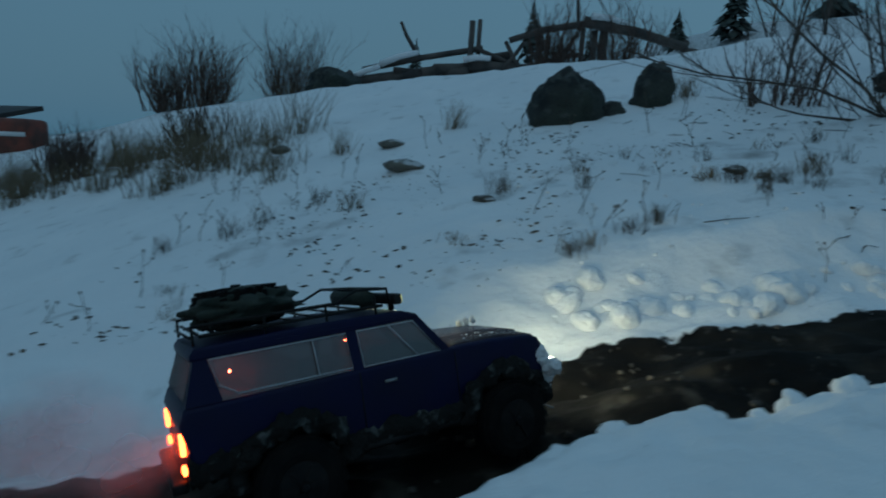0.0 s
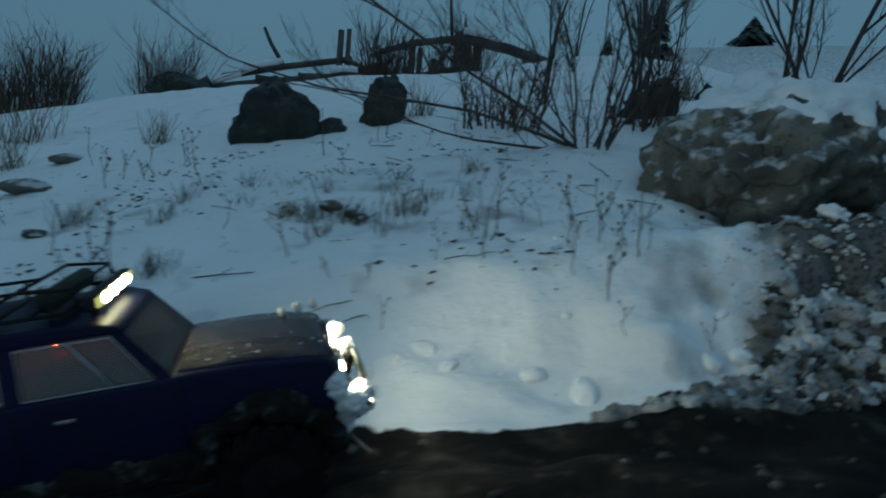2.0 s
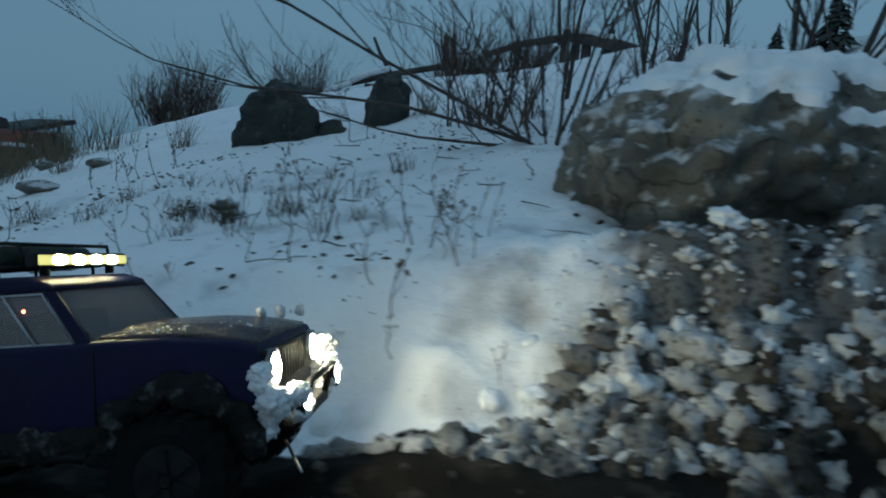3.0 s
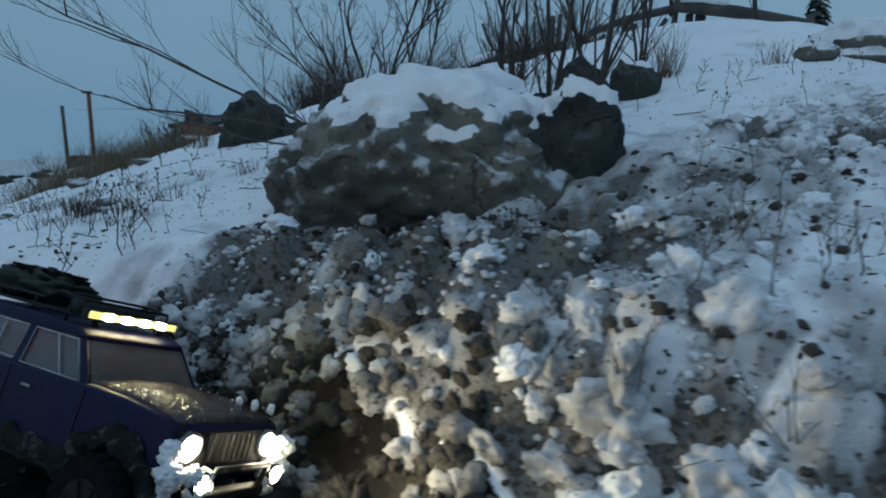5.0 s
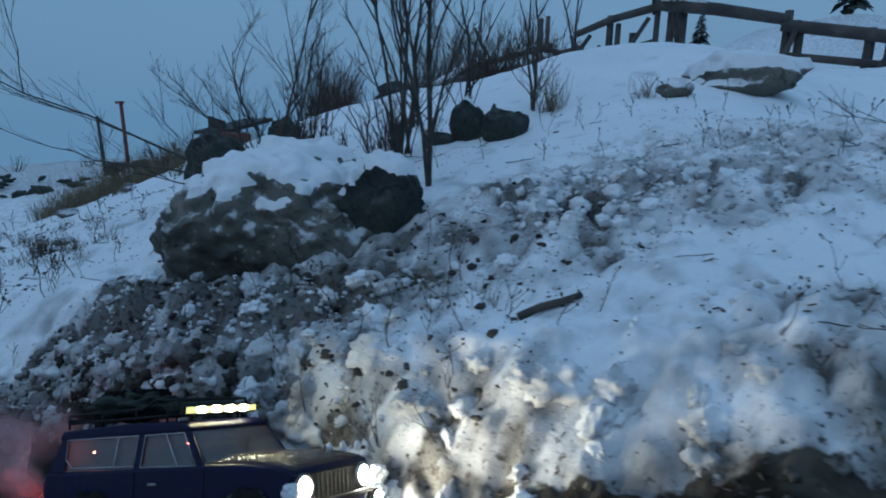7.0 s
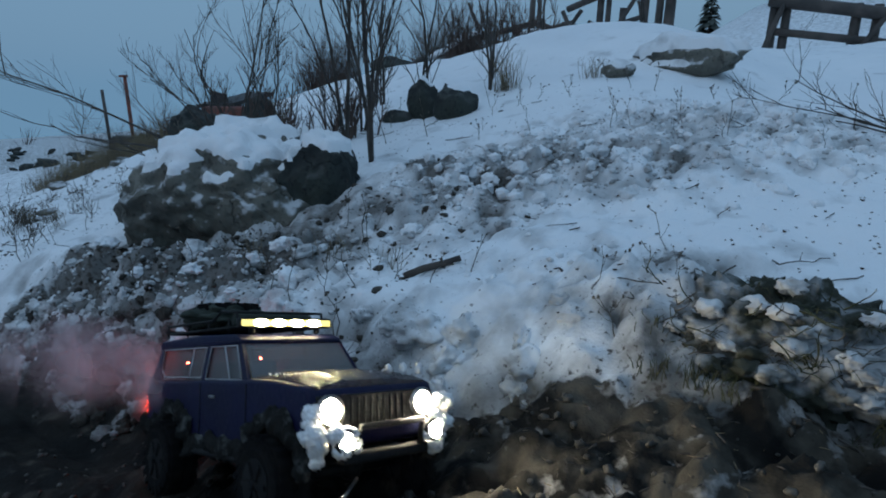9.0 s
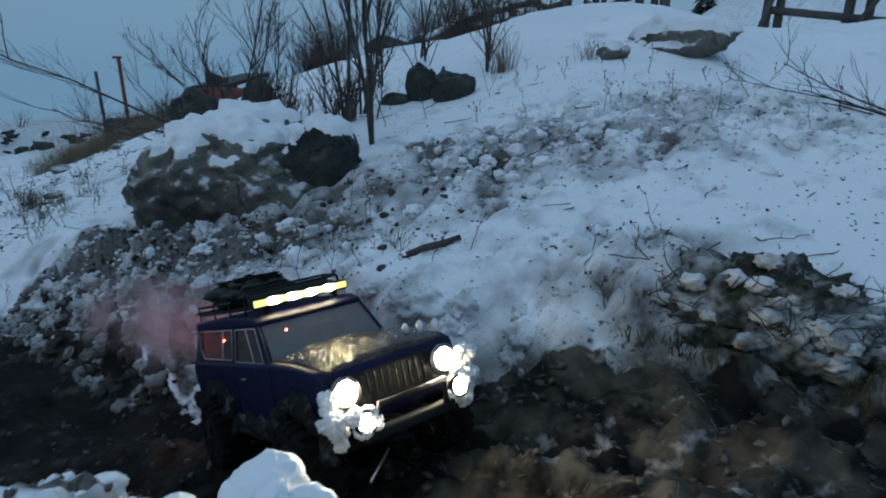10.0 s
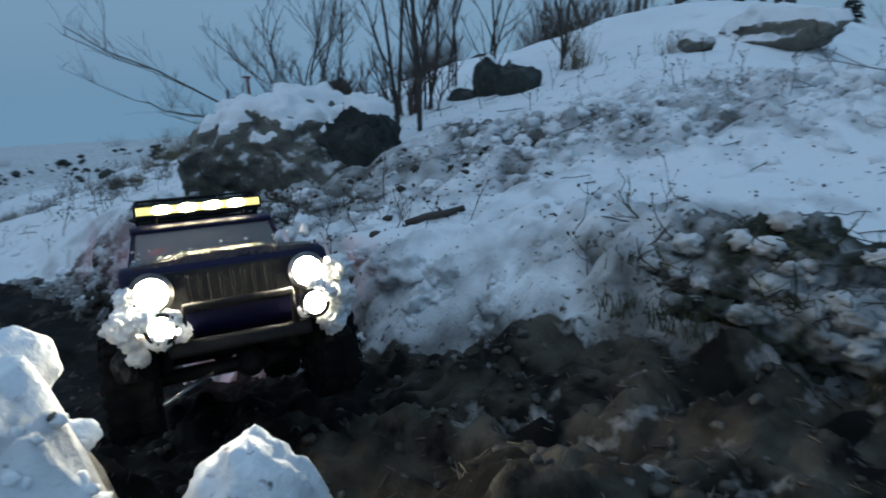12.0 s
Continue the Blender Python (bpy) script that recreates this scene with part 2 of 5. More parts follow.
PANE = mix_material("misted_glass", (0.17, 0.165, 0.165), 0.44, 0.15, 0.09)
# Red light of the tail lamps is put into the smoke's pink colour.
SMOKE = mix_material("lamp_tinted_smoke", (0.95, 0.66, 0.66), 0.82, 0.9, 0.0)
s_nodes, s_links = SMOKE.node_tree.nodes, SMOKE.node_tree.links
s_fade = s_nodes.new("ShaderNodeAttribute")
s_fade.attribute_name = "fade"
s_co, s_noise = s_nodes.new("ShaderNodeTexCoord"), s_nodes.new("ShaderNodeTexNoise")
s_noise.inputs["Scale"].default_value = 14.0
s_mul, s_range = s_nodes.new("ShaderNodeMath"), s_nodes.new("ShaderNodeMapRange")
s_mul.operation = "MULTIPLY"
s_range.inputs["To Min"].default_value, s_range.inputs["To Max"].default_value = 1.0, 0.25
s_links.new(s_co.outputs["Object"], s_noise.inputs["Vector"])
s_links.new(s_fade.outputs["Fac"], s_mul.inputs[0])
s_links.new(s_noise.outputs[0], s_mul.inputs[1])
s_links.new(s_mul.outputs[0], s_range.inputs["Value"])
for s_node in s_nodes:
    if s_node.type == "MIX_SHADER" and s_node.inputs[0].default_value > 0.8:
        s_links.new(s_range.outputs[0], s_node.inputs[0])


# ---- mesh helpers ----
def finish(bm, name, material, smooth=True):
    me = bpy.data.meshes.new(name)
    bm.to_mesh(me)
    bm.free()
    for m in material if isinstance(material, (list, tuple)) else [material]:
        me.materials.append(m)
    if smooth:
        me.polygons.foreach_set("use_smooth", [True] * len(me.polygons))
    return me


def thing(name, data=None, label="", category="", group="", kind="", at=None):
    ob = new(name, data)
    if at is not None:
        ob.matrix_basis = at
    return tagged(ob, label, category, group, kind)


def part(name, bm, material, parent, label="", smooth=True):
    ob = new(name, bm if isinstance(bm, bpy.types.Mesh) else finish(bm, name, material, smooth))
    ob.parent = parent
    return tagged(ob, label)


def add_box(bm, c, s, m=None, bevel=0.0):
    """A box with the given middle and sizes, with rounded edges."""
    g = bmesh.ops.create_cube(bm, size=1, matrix=(m or Matrix()) @ Matrix.Translation(c) @ Matrix.Diagonal((*s, 1)))
    if bevel:
        es = {e for v in g["verts"] for e in v.link_edges}
        bmesh.ops.bevel(bm, geom=list(es), offset=bevel, segments=2, affect="EDGES", profile=0.6)
    return bm


def add_tube(bm, pts, r0, r1=None, sides=6, caps=True):
    """A tapered tube along points."""
    r1 = r0 if r1 is None else r1
    pts = [Vector(p) for p in pts]
    rings, n = [], len(pts)
    side = None
    for i, p in enumerate(pts):
        d = (pts[min(i + 1, n - 1)] - pts[max(i - 1, 0)]).normalized()
        if side is None:
            side = d.orthogonal().normalized()
        side = (side - d * side.dot(d)).normalized()
        up = d.cross(side)
        r = r0 + (r1 - r0) * i / max(1, n - 1)
        rings.append([bm.verts.new(p + r * (math.cos(a) * side + math.sin(a) * up)) for a in (2 * math.pi * k / sides for k in range(sides))])
    for a, b in zip(rings, rings[1:]):
        for k in range(sides):
            bm.faces.new((a[k], a[(k + 1) % sides], b[(k + 1) % sides], b[k]))
    if caps and sides > 2:
        bm.faces.new(rings[0][::-1])
        bm.faces.new(rings[-1])
    return bm


def add_slab(bm, quad, thick):
    """A slab from its outer quad, thickened inwards along the quad's own normal."""
    q = [Vector(p) for p in quad]
    n = (q[1] - q[0]).cross(q[2] - q[0]).normalized() * thick
    a = [bm.verts.new(p) for p in q]
    b = [bm.verts.new(p - n) for p in q]
    k = len(q)
    bm.faces.new(a)
    bm.faces.new(b[::-1])
    for i in range(k):
        bm.faces.new((a[i], b[i], b[(i + 1) % k], a[(i + 1) % k]))
    return bm


def lump(size, seed, rough=0.25, sub=3, freq=2.0, cuts=5):
    """A stone or clod: a ball with flat breaks and uneven faces."""
    bm = bmesh.new()
    bmesh.ops.create_icosphere(bm, subdivisions=sub, radius=1)
    rnd = random.Random(seed)
    planes = [(Vector((rnd.gauss(0, 1), rnd.gauss(0, 1), rnd.gauss(0, 0.7))).normalized(), rnd.uniform(0.68, 0.92)) for _ in range(cuts)]
    off = Vector((seed * 3.7, seed * 1.3, seed * 7.1))
    for v in bm.verts:
        p = v.co.copy()
        for nrm, d in planes:
            k = p.dot(nrm) - d
            if k > 0:
                p -= nrm * k * 0.9
        f = 1 + rough * noise.fractal(v.co * freq + off, 0.9, 2.1, 4) + rough * 0.4 * noise.noise(v.co * freq * 4 + off)
        p *= f
        v.co = Vector((p.x * size[0], p.y * size[1], p.z * size[2]))
    return bm


# ---- ground ----
def lattice(ix, iy, seed):
    h = (ix.astype(np.int64) * 374761393 + iy.astype(np.int64) * 668265263 + seed * 974711) & 0x7FFFFFFF
    h = ((h ^ (h >> 13)) * 1274126177) & 0x7FFFFFFF
    return ((h ^ (h >> 16)) & 0xFFFF) / 65535.0


def value_noise(x, y, seed):
    fx, fy = np.floor(x), np.floor(y)
    tx, ty = x - fx, y - fy
    tx, ty = tx * tx * tx * (tx * (6 * tx - 15) + 10), ty * ty * ty * (ty * (6 * ty - 15) + 10)
    a, b = lattice(fx, fy, seed), lattice(fx + 1, fy, seed)
    c, d = lattice(fx, fy + 1, seed), lattice(fx + 1, fy + 1, seed)
    return (a + (b - a) * tx + (c - a) * ty + (a - b - c + d) * tx * ty) * 2 - 1


def fbm(x, y, seed, octaves=4):
    s, amp = 0, 1.0
    for k in range(octaves):
        ca, sa = math.cos(0.6 * k), math.sin(0.6 * k)
        f = 2.03 ** k
        s = s + amp * value_noise((ca * x - sa * y) * f + 17.3 * k, (sa * x + ca * y) * f - 9.1 * k, seed + k)
        amp *= 0.5
    return s


def domes(x, y, size, seed):
    """Rounded lumps crowded together: height 0 to 1, and a random number for each lump."""
    x, y = x / size, y / size
    ix, iy = np.floor(x).astype(np.int64), np.floor(y).astype(np.int64)
    best, which = np.zeros(np.shape(x)), np.zeros(np.shape(x))
    for a in (-1, 0, 1):
        for b in (-1, 0, 1):
            cx, cy = ix + a, iy + b
            u, v, w = lattice(cx, cy, seed), lattice(cx, cy, seed + 1), lattice(cx, cy, seed + 2)
            r = 0.45 + 0.45 * (w % 1.0)
            q = r * r - (x - cx - 0.5 - 0.5 * u) ** 2 - (y - cy - 0.5 - 0.5 * v) ** 2
            h = np.sqrt(np.clip(q, 0, None)) / 0.9
            which = np.where(h > best, (w * 7.3) % 1.0, which)
            best = np.maximum(best, h)
    return best, which


def smooth01(t):
    t = np.clip(t, 0, 1)
    return t * t * (3 - 2 * t)


TABLE_X = np.linspace(-40, 40, 8001)


def curve_of(xs, zs, width):
    """A smooth curve through a few levels along the road."""
    t = np.interp(TABLE_X, xs, zs)
    k = np.exp(-0.5 * (np.arange(-120, 121) * 0.01 / width) ** 2)
    t = np.convolve(np.pad(t, 120, mode="edge"), k / k.sum(), mode="valid")
    return lambda x: np.interp(x, TABLE_X, t)


road_z = curve_of([-3, -0.4, -0.04, 0.25, 0.65, 1.02, 1.5, 2.3, 2.75, 3.12, 3.42, 3.8, 5, 9], [-0.15, 0.03, 0.06, 0.105, 0.185, 0.25, 0.275, 0.275, 0.31, 0.43, 0.535, 0.60, 0.75, 0.95], 0.10)
road_y = curve_of([-4, -0.5, -0.04, 0.25, 0.5, 1.5, 2.3, 2.8, 3.3, 3.8, 6], [-1.6, 0.50, 0.765, 0.91, 0.97, 0.98, 1.02, 1.08, 1.06, 1.06, 1.3], 0.15)
near_edge = curve_of([-4, -0.3, 0.15, 0.8, 1.5, 2.5, 3.0, 3.3, 3.6, 3.85, 4.3], [0.36, 0.33, 0.265, 0.27, 0.31, 0.38, 0.40, 0.30, 0.24, 0.36, 0.42], 0.10)
far_edge = curve_of([-4, 0.0, 0.9, 1.8, 2.25, 2.5, 2.8, 3.5, 4.2], [0.32, 0.30, 0.23, 0.255, 0.255, 0.205, 0.165, 0.29, 0.36], 0.12)
bank_up = curve_of([-4, 0.5, 2.0, 2.8, 3.2, 3.55, 4.2], [0.10, 0.10, 0.06, 0.10, 0.165, 0.195, 0.06], 0.12)
hill_x = curve_of([-40, -6.0, -1.0, 0.9, 3.4, 5.0, 40], [-2.9, -2.0, -0.42, -0.01, 0.24, 0.16, 1.0], 0.25)


def hill(x, y):
    near = 0.52 + hill_x(x) + 0.27 * (y - 1.79)
    far = 0.58 + 0.07 * (x + 8) + 0.02 * y + 0.25 * smooth01((x - 4) / 14) * (y - 4) * 0.35
    far = far + 3.0 * smooth01((y - 14) / 22) * smooth01((x - 0.20 * y - 2) / 7)
    far = far + 2.6 * smooth01((y - 12) / 20) * smooth01((x + 4) / 5) * (1 - 0.8 * smooth01((x - 4) / 5))
    far = np.minimum(far, 16.0)
    near = near - 0.36 * smooth01((x - 2.9) / 1.0) * smooth01((y - 2.6) / 1.4)
    far = far - 0.18 * np.clip(-8 - x, 0, 12) - 0.25 * smooth01((x - 2.6) / 1.2) * np.exp(-((y - 4.8) / 2.0) ** 2)
    k = 0.10
    a = np.clip(0.5 + 0.5 * (far - near) / k, 0, 1)
    return far * (1 - a) + near * a - k * a * (1 - a)


def bump_at(x, y, cx, cy, rx, ry, h):
    return h * np.exp(-(((x - cx) / rx) ** 2 + ((y - cy) / ry) ** 2))


def rough_zone(x, y):
    """Where ploughed, lumpy snow lies: below the boulder and along the road's far side."""
    z = bump_at(x, y, 2.42, 1.60, 0.50, 0.22, 1.0) + bump_at(x, y, 2.95, 2.05, 0.36, 0.30, 0.75) + bump_at(x, y, 3.5, 2.50, 0.55, 0.34, 0.62) + bump_at(x, y, 3.25, 2.15, 0.30, 0.18, 0.35)
    z = z + bump_at(x, y, 3.70, 1.55, 0.34, 0.20, 0.7) + bump_at(x, y, 1.98, 1.36, 0.24, 0.10, 0.9)
    edge = y - road_y(x) - far_edge(x)
    z = z + (0.75 - 0.55 * smooth01((x - 3.05) / 0.3)) * np.exp(-((edge - 0.05) / 0.11) ** 2) * smooth01((x - 1.7) / 0.5)
    return np.clip(z, 0, 1)


def height(x, y):
    x, y = np.asarray(x, float), np.asarray(y, float)
    zr = road_z(x)
    d = y - road_y(x)
    wob = 0.03 * fbm(x * 5, y * 5, 3, 3)
    s_far = smooth01((d + wob - far_edge(x) + 0.04) / (0.30 - 0.08 * smooth01((x - 1.6) / 0.8)))
    s_near = smooth01((-d + wob - near_edge(x) + 0.04) / 0.10)
    near = zr + bank_up(x) + 0.03 * fbm(x * 2, y * 2, 8, 3) - 0.10 * np.clip(-d - 0.5, 0, 1.2)
    near = near - smooth01((x - 3.45) / 0.45) * 0.05
    away = np.clip((np.hypot(x - 2, y - 2) - 7) / 20, 0, 1)
    road = zr + 0.016 * fbm(x * 5, y * 12, 5, 5) - 0.022 * (np.exp(-((np.abs(d + 0.01) - 0.105) / 0.05) ** 2))
    road = road + smooth01((x - 3.1) / 0.5) * (0.024 * fbm(x * 8, y * 5, 15, 3) + 0.014 * (domes(x * 0.8, y + 0.02 * fbm(x * 9, y * 9, 17, 3), 0.05, 151)[0] - 0.5))
    road = road + 0.020 * smooth01((x - 2.6) / 0.4) * fbm(x * 24, y * 30, 19, 4)
    h = road + s_far * (hill(x, y) - road)
    h = h + s_near * (near - h)
    h = h + s_far * (0.020 * fbm(x * 1.7, y * 1.7, 11, 3) + 0.006 * fbm(x * 8, y * 8, 21, 3))
    r = rough_zone(x, y) * s_far
    wx, wy = x + 0.012 * fbm(x * 15, y * 15, 33, 3), y + 0.012 * fbm(x * 15, y * 15, 34, 3)
    big_d, small_d = domes(wx, wy, 0.085, 131)[0], domes(wx, wy, 0.036, 141)[0]
    h = h + r * (0.095 * big_d + 0.028 * small_d - 0.055 + 0.024 * fbm(x * 26, y * 26, 41, 4))
    h = h + s_near * ((0.016 + 0.038 * smooth01((x - 2.8) / 0.3)) * (-0.20 + 0.55 * big_d + 0.25 * small_d + 0.45 * fbm(x * 13, y * 13, 51, 3) + 0.26 * fbm(x * 45, y * 45, 52, 3)))
    h = h + away * 1.2 * fbm(x * 0.05, y * 0.05, 61, 3)
    # ploughed ridge in front of the boulder, the dug bank, the brow of the hill
    h = h + bump_at(x, y, 2.02, 1.52, 0.30, 0.07, 0.03) - bump_at(x, y, 2.10, 1.66, 0.36, 0.09, 0.055) + bump_at(x, y, 2.80, 2.02, 0.25, 0.16, 0.05)
    h = h + bump_at(x, y, 0.45, 1.24, 0.40, 0.06, 0.03) + bump_at(x, y, 1.58, 1.30, 0.10, 0.05, 0.05)
    h = h + bump_at(x, y, 2.45, 4.2, 0.8, 0.5, 0.12) + bump_at(x, y, 1.72, 2.28, 0.3, 0.25, 0.05) + bump_at(x, y, 3.60, 1.50, 0.16, 0.12, 0.05)
    return h


def ground_z(x, y):
    return float(height(np.array([x]), np.array([y]))[0])


def mud_back(x):
    x = np.asarray(x)
    return 0.04 + 0.022 * smooth01((x - 0.1) / 0.3) - 0.064 * smooth01((x - 1.25) / 0.45) - 0.035 * np.exp(-((x - 2.25) / 0.24) ** 2)


def mud_mask(x, y):
    d = y - road_y(x)
    w = 0.035 * fbm(x * 6, y * 6, 71, 4)
    return (d + w < far_edge(x) - mud_back(x)) & (-d + w < near_edge(x) - 0.01) & (x > -7) & (x < 8)


def axis(parts):
    out = []
    for a, b, s in parts:
        out += list(np.arange(a, b, s))
    return np.array(out)


def grown(start, end, first, factor=1.22):
    out, p, s = [], start, first
    while p < end:
        out.append(p)
        p, s = p + s, s * factor
    return out + [end]


def ground_mesh():
    fx = axis([(-0.9, 2.6, 0.0125), (2.6, 4.3, 0.0080), (4.3, 4.6, 0.0125)])
    fy = axis([(0.3, 0.55, 0.0125), (0.55, 1.7, 0.0085), (1.7, 2.4, 0.0115), (2.4, 3.0, 0.0150), (3.0, 4.6, 0.03)])
    left = -0.9 - (np.array(grown(0, 900, 0.02)) + 0.0125)
    right = 4.6 + np.array(grown(0, 900, 0.02))
    low = 0.3 - (np.array(grown(0, 900, 0.02)) + 0.0125)
    high = 4.6 + np.array(grown(0, 900, 0.05))
    xs = np.concatenate([left[::-1], fx, right])
    ys = np.concatenate([low[::-1], fy, high])
    X, Y = np.meshgrid(xs, ys)
    Z = height(X, Y)
    nx, ny = len(xs), len(ys)
    co = np.stack([X.ravel(), Y.ravel(), Z.ravel()], 1)
    i = np.arange(nx * ny).reshape(ny, nx)
    quads = np.stack([i[:-1, :-1], i[:-1, 1:], i[1:, 1:], i[1:, :-1]], -1).reshape(-1, 4)
    cx, cy = (X[:-1, :-1] + X[1:, 1:]).ravel() / 2, (Y[:-1, :-1] + Y[1:, 1:]).ravel() / 2
    muddy = mud_mask(cx, cy)
    r = rough_zone(X, Y).ravel()
    base = 1.0 * r + 0.75 * bump_at(X, Y, 2.28, 1.52, 0.45, 0.22, 1.0).ravel() + 0.35 * bump_at(X, Y, 3.8, 1.4, 0.35, 0.10, 1.0).ravel() + 0.35 * bump_at(X, Y, 2.75, 1.85, 0.25, 0.2, 1.0).ravel() + 2.2 * (bump_at(X, Y, 3.42, 0.66, 0.35, 0.10, 1.0) * smooth01(0.35 + 0.9 * fbm(X * 8, Y * 14, 99, 3))).ravel() + 0.12 * np.clip(fbm(X * 3, Y * 3, 91, 3).ravel(), 0, 1)
    thin = np.clip(fbm(X * 1.6 + 3, Y * 2.6, 95, 4).ravel() - 0.05, 0, 1) * np.exp(-(((X - 0.5) / 1.0) ** 2 + ((Y - 1.95) / 0.30) ** 2)).ravel()
    d = (Y - road_y(X)).ravel()
    edge = (0.25 + 0.75 * smooth01((X.ravel() - 1.5) / 0.5)) * np.exp(-((d - far_edge(X).ravel()) / 0.05) ** 2) + 0.3 * np.exp(-((-d - near_edge(X).ravel()) / 0.03) ** 2)
    far = np.clip((np.hypot(X - 2, Y - 2).ravel() - 4) / 6, 0, 1) * 0.35 + np.clip((np.hypot(X - 2, Y - 2).ravel() - 18) / 16, 0, 1) * 0.35
    wx, wy = X + 0.012 * fbm(X * 15, Y * 15, 33, 3), Y + 0.012 * fbm(X * 15, Y * 15, 34, 3)
    (big_h, big_w), (small_h, small_w) = domes(wx, wy, 0.085, 131), domes(wx, wy, 0.036, 141)
    gaps = r * (1.8 * np.clip(0.80 - big_h - 0.35 * small_h, 0, 1) + 0.7 * (big_w - 0.5) + 0.5 * (small_w - 0.5)).ravel()
    bank = smooth01((X.ravel() - 2.8) / 0.3) * (-d > near_edge(X).ravel() - 0.02) * (0.9 * np.clip(0.75 - big_h - 0.3 * small_h, 0, 1) + 0.6 * (big_w - 0.4)).ravel()
    dirt = np.clip(base + bank + 1.2 * smooth01((X.ravel() - 3.15) / 0.5) * (np.abs(d + 0.03) < 0.26) + gaps + 0.9 * thin + 0.6 * edge + far, 0, 1.7)
    w = (0.035 * fbm(X * 6, Y * 6, 71, 4)).ravel()
    inside = np.minimum(far_edge(X).ravel() - mud_back(X).ravel() - d - w, near_edge(X).ravel() - 0.01 + d - w)
    wet = smooth01(0.5 + inside / 0.09) * (X.ravel() > -7.2) * (X.ravel() < 8.2)
    dirt = dirt * (1 - smooth01(wet / 0.4) * (1 - smooth01((X.ravel() - 2.75) / 0.4)))
    for name, mask, material in (("ground", ~muddy, SNOW), ("road", muddy, SNOW)):
        q = quads[mask]
        used, inv = np.unique(q, return_inverse=True)
        me = bpy.data.meshes.new(name)
        me.vertices.add(len(used))
        me.vertices.foreach_set("co", co[used].ravel())
        me.loops.add(q.size)
        me.loops.foreach_set("vertex_index", inv.ravel().astype(np.int32))
        me.polygons.add(len(q))
        me.polygons.foreach_set("loop_start", np.arange(0, q.size, 4, dtype=np.int32))
        me.polygons.foreach_set("use_smooth", np.ones(len(q), bool))
        me.update()
        me.validate()
        at = me.attributes.new("dirt", "FLOAT", "POINT")
        at.data.foreach_set("value", dirt[used].astype(np.float32))
        at = me.attributes.new("mud", "FLOAT", "POINT")
        at.data.foreach_set("value", wet[used].astype(np.float32))
        me.materials.append(material)
        thing(name, me, {"ground": "snow-covered hillside with grit, lumps and thawed patches", "road": "dark wet mud track with wheel ruts through the snow"}[name], name, kind="structure")


ground_mesh()


# ---- stones ----
def snow_cap(rock_me, seed, level, lift, down=0.0, rag=0.45, bare=0.2):
    """Snow lying on the upper faces of a stone, with a ragged lower edge."""
    bm = bmesh.new()
    bm.from_mesh(rock_me)
    off = Vector((seed * 2.1, seed, 0))
    cover = {}
    for v in bm.verts:
        n = 0.7 * noise.fractal(v.co * 6 + off, 0.8, 2.0, 3) + 0.7 * noise.fractal(v.co * 30 + off, 0.7, 2.1, 5)
        cover[v] = 1.15 * v.normal.z - 0.1 + rag * (1.0 - 0.75 * max(0.0, v.normal.z)) * n + down * max(-1.0, min(0.08, 7 * (0.9 * v.co.x + 0.42 * v.co.y + bare)))
    total = len(bm.faces)
    kill = {f for f in bm.faces if sum(cover[v] for v in f.verts) / len(f.verts) < level}
    left = set(kill)
    while left:
        isle, todo = [], [left.pop()]
        while todo:
            f = todo.pop()
            isle.append(f)
            for e in f.edges:
                for g in e.link_faces:
                    if g in left:
                        left.discard(g)
                        todo.append(g)
        if len(isle) < len(bm.faces) * 0.0008:
            kill -= set(isle)
    bmesh.ops.delete(bm, geom=list(kill), context="FACES")
    left, small = set(bm.faces), []
    while left:
        isle, todo = [], [left.pop()]
        while todo:
            f = todo.pop()
            isle.append(f)
            for e in f.edges:
                for g in e.link_faces:
                    if g in left:
                        left.discard(g)
                        todo.append(g)
        if len(isle) < total * 0.022:
            small += isle
    if len(small) < len(bm.faces):
        bmesh.ops.delete(bm, geom=small, context="FACES")
    for v in bm.verts:
        edge = any(e.is_boundary for e in v.link_edges)
        k = -0.003 if edge else lift * min(1.0, 0.12 + (cover[v] - level) * 1.9)
        v.co += (v.normal * 0.5 + Vector((0, 0, 0.7))) * k
    return bm


def stone(name, at, size, seed, material, label, cap=None, turn=0.0, sub=4, rough=0.25, sink=0.25, group="", freq=2.0, chip=0.0):
    bm = lump(size, seed, rough, sub, freq)
    if chip:
        bm.normal_update()
        for v, n in [(v, v.normal.copy()) for v in bm.verts]:
            v.co += n * chip * (noise.ridged_multi_fractal(v.co * 6 + Vector((seed, 0, 0)), 0.9, 2.1, 5, 1.0, 2.0) - 1.1 + 0.7 * noise.fractal(v.co * 24, 0.8, 2.0, 4))
        bm.normal_update()
    me = finish(bm, name, material)
    z = ground_z(at[0], at[1]) + size[2] * (1 - sink) if len(at) == 2 else at[2]
    ob = thing(name, None, label, "boulder", group, at=pose(at[0], at[1], z, 0, 0, turn))
    body = part("stone", me, None, ob)
    if cap:
        part("snow_cap", snow_cap(me, seed, *cap), SNOW_CAP, ob, "white snow lying on the stone")
    return ob


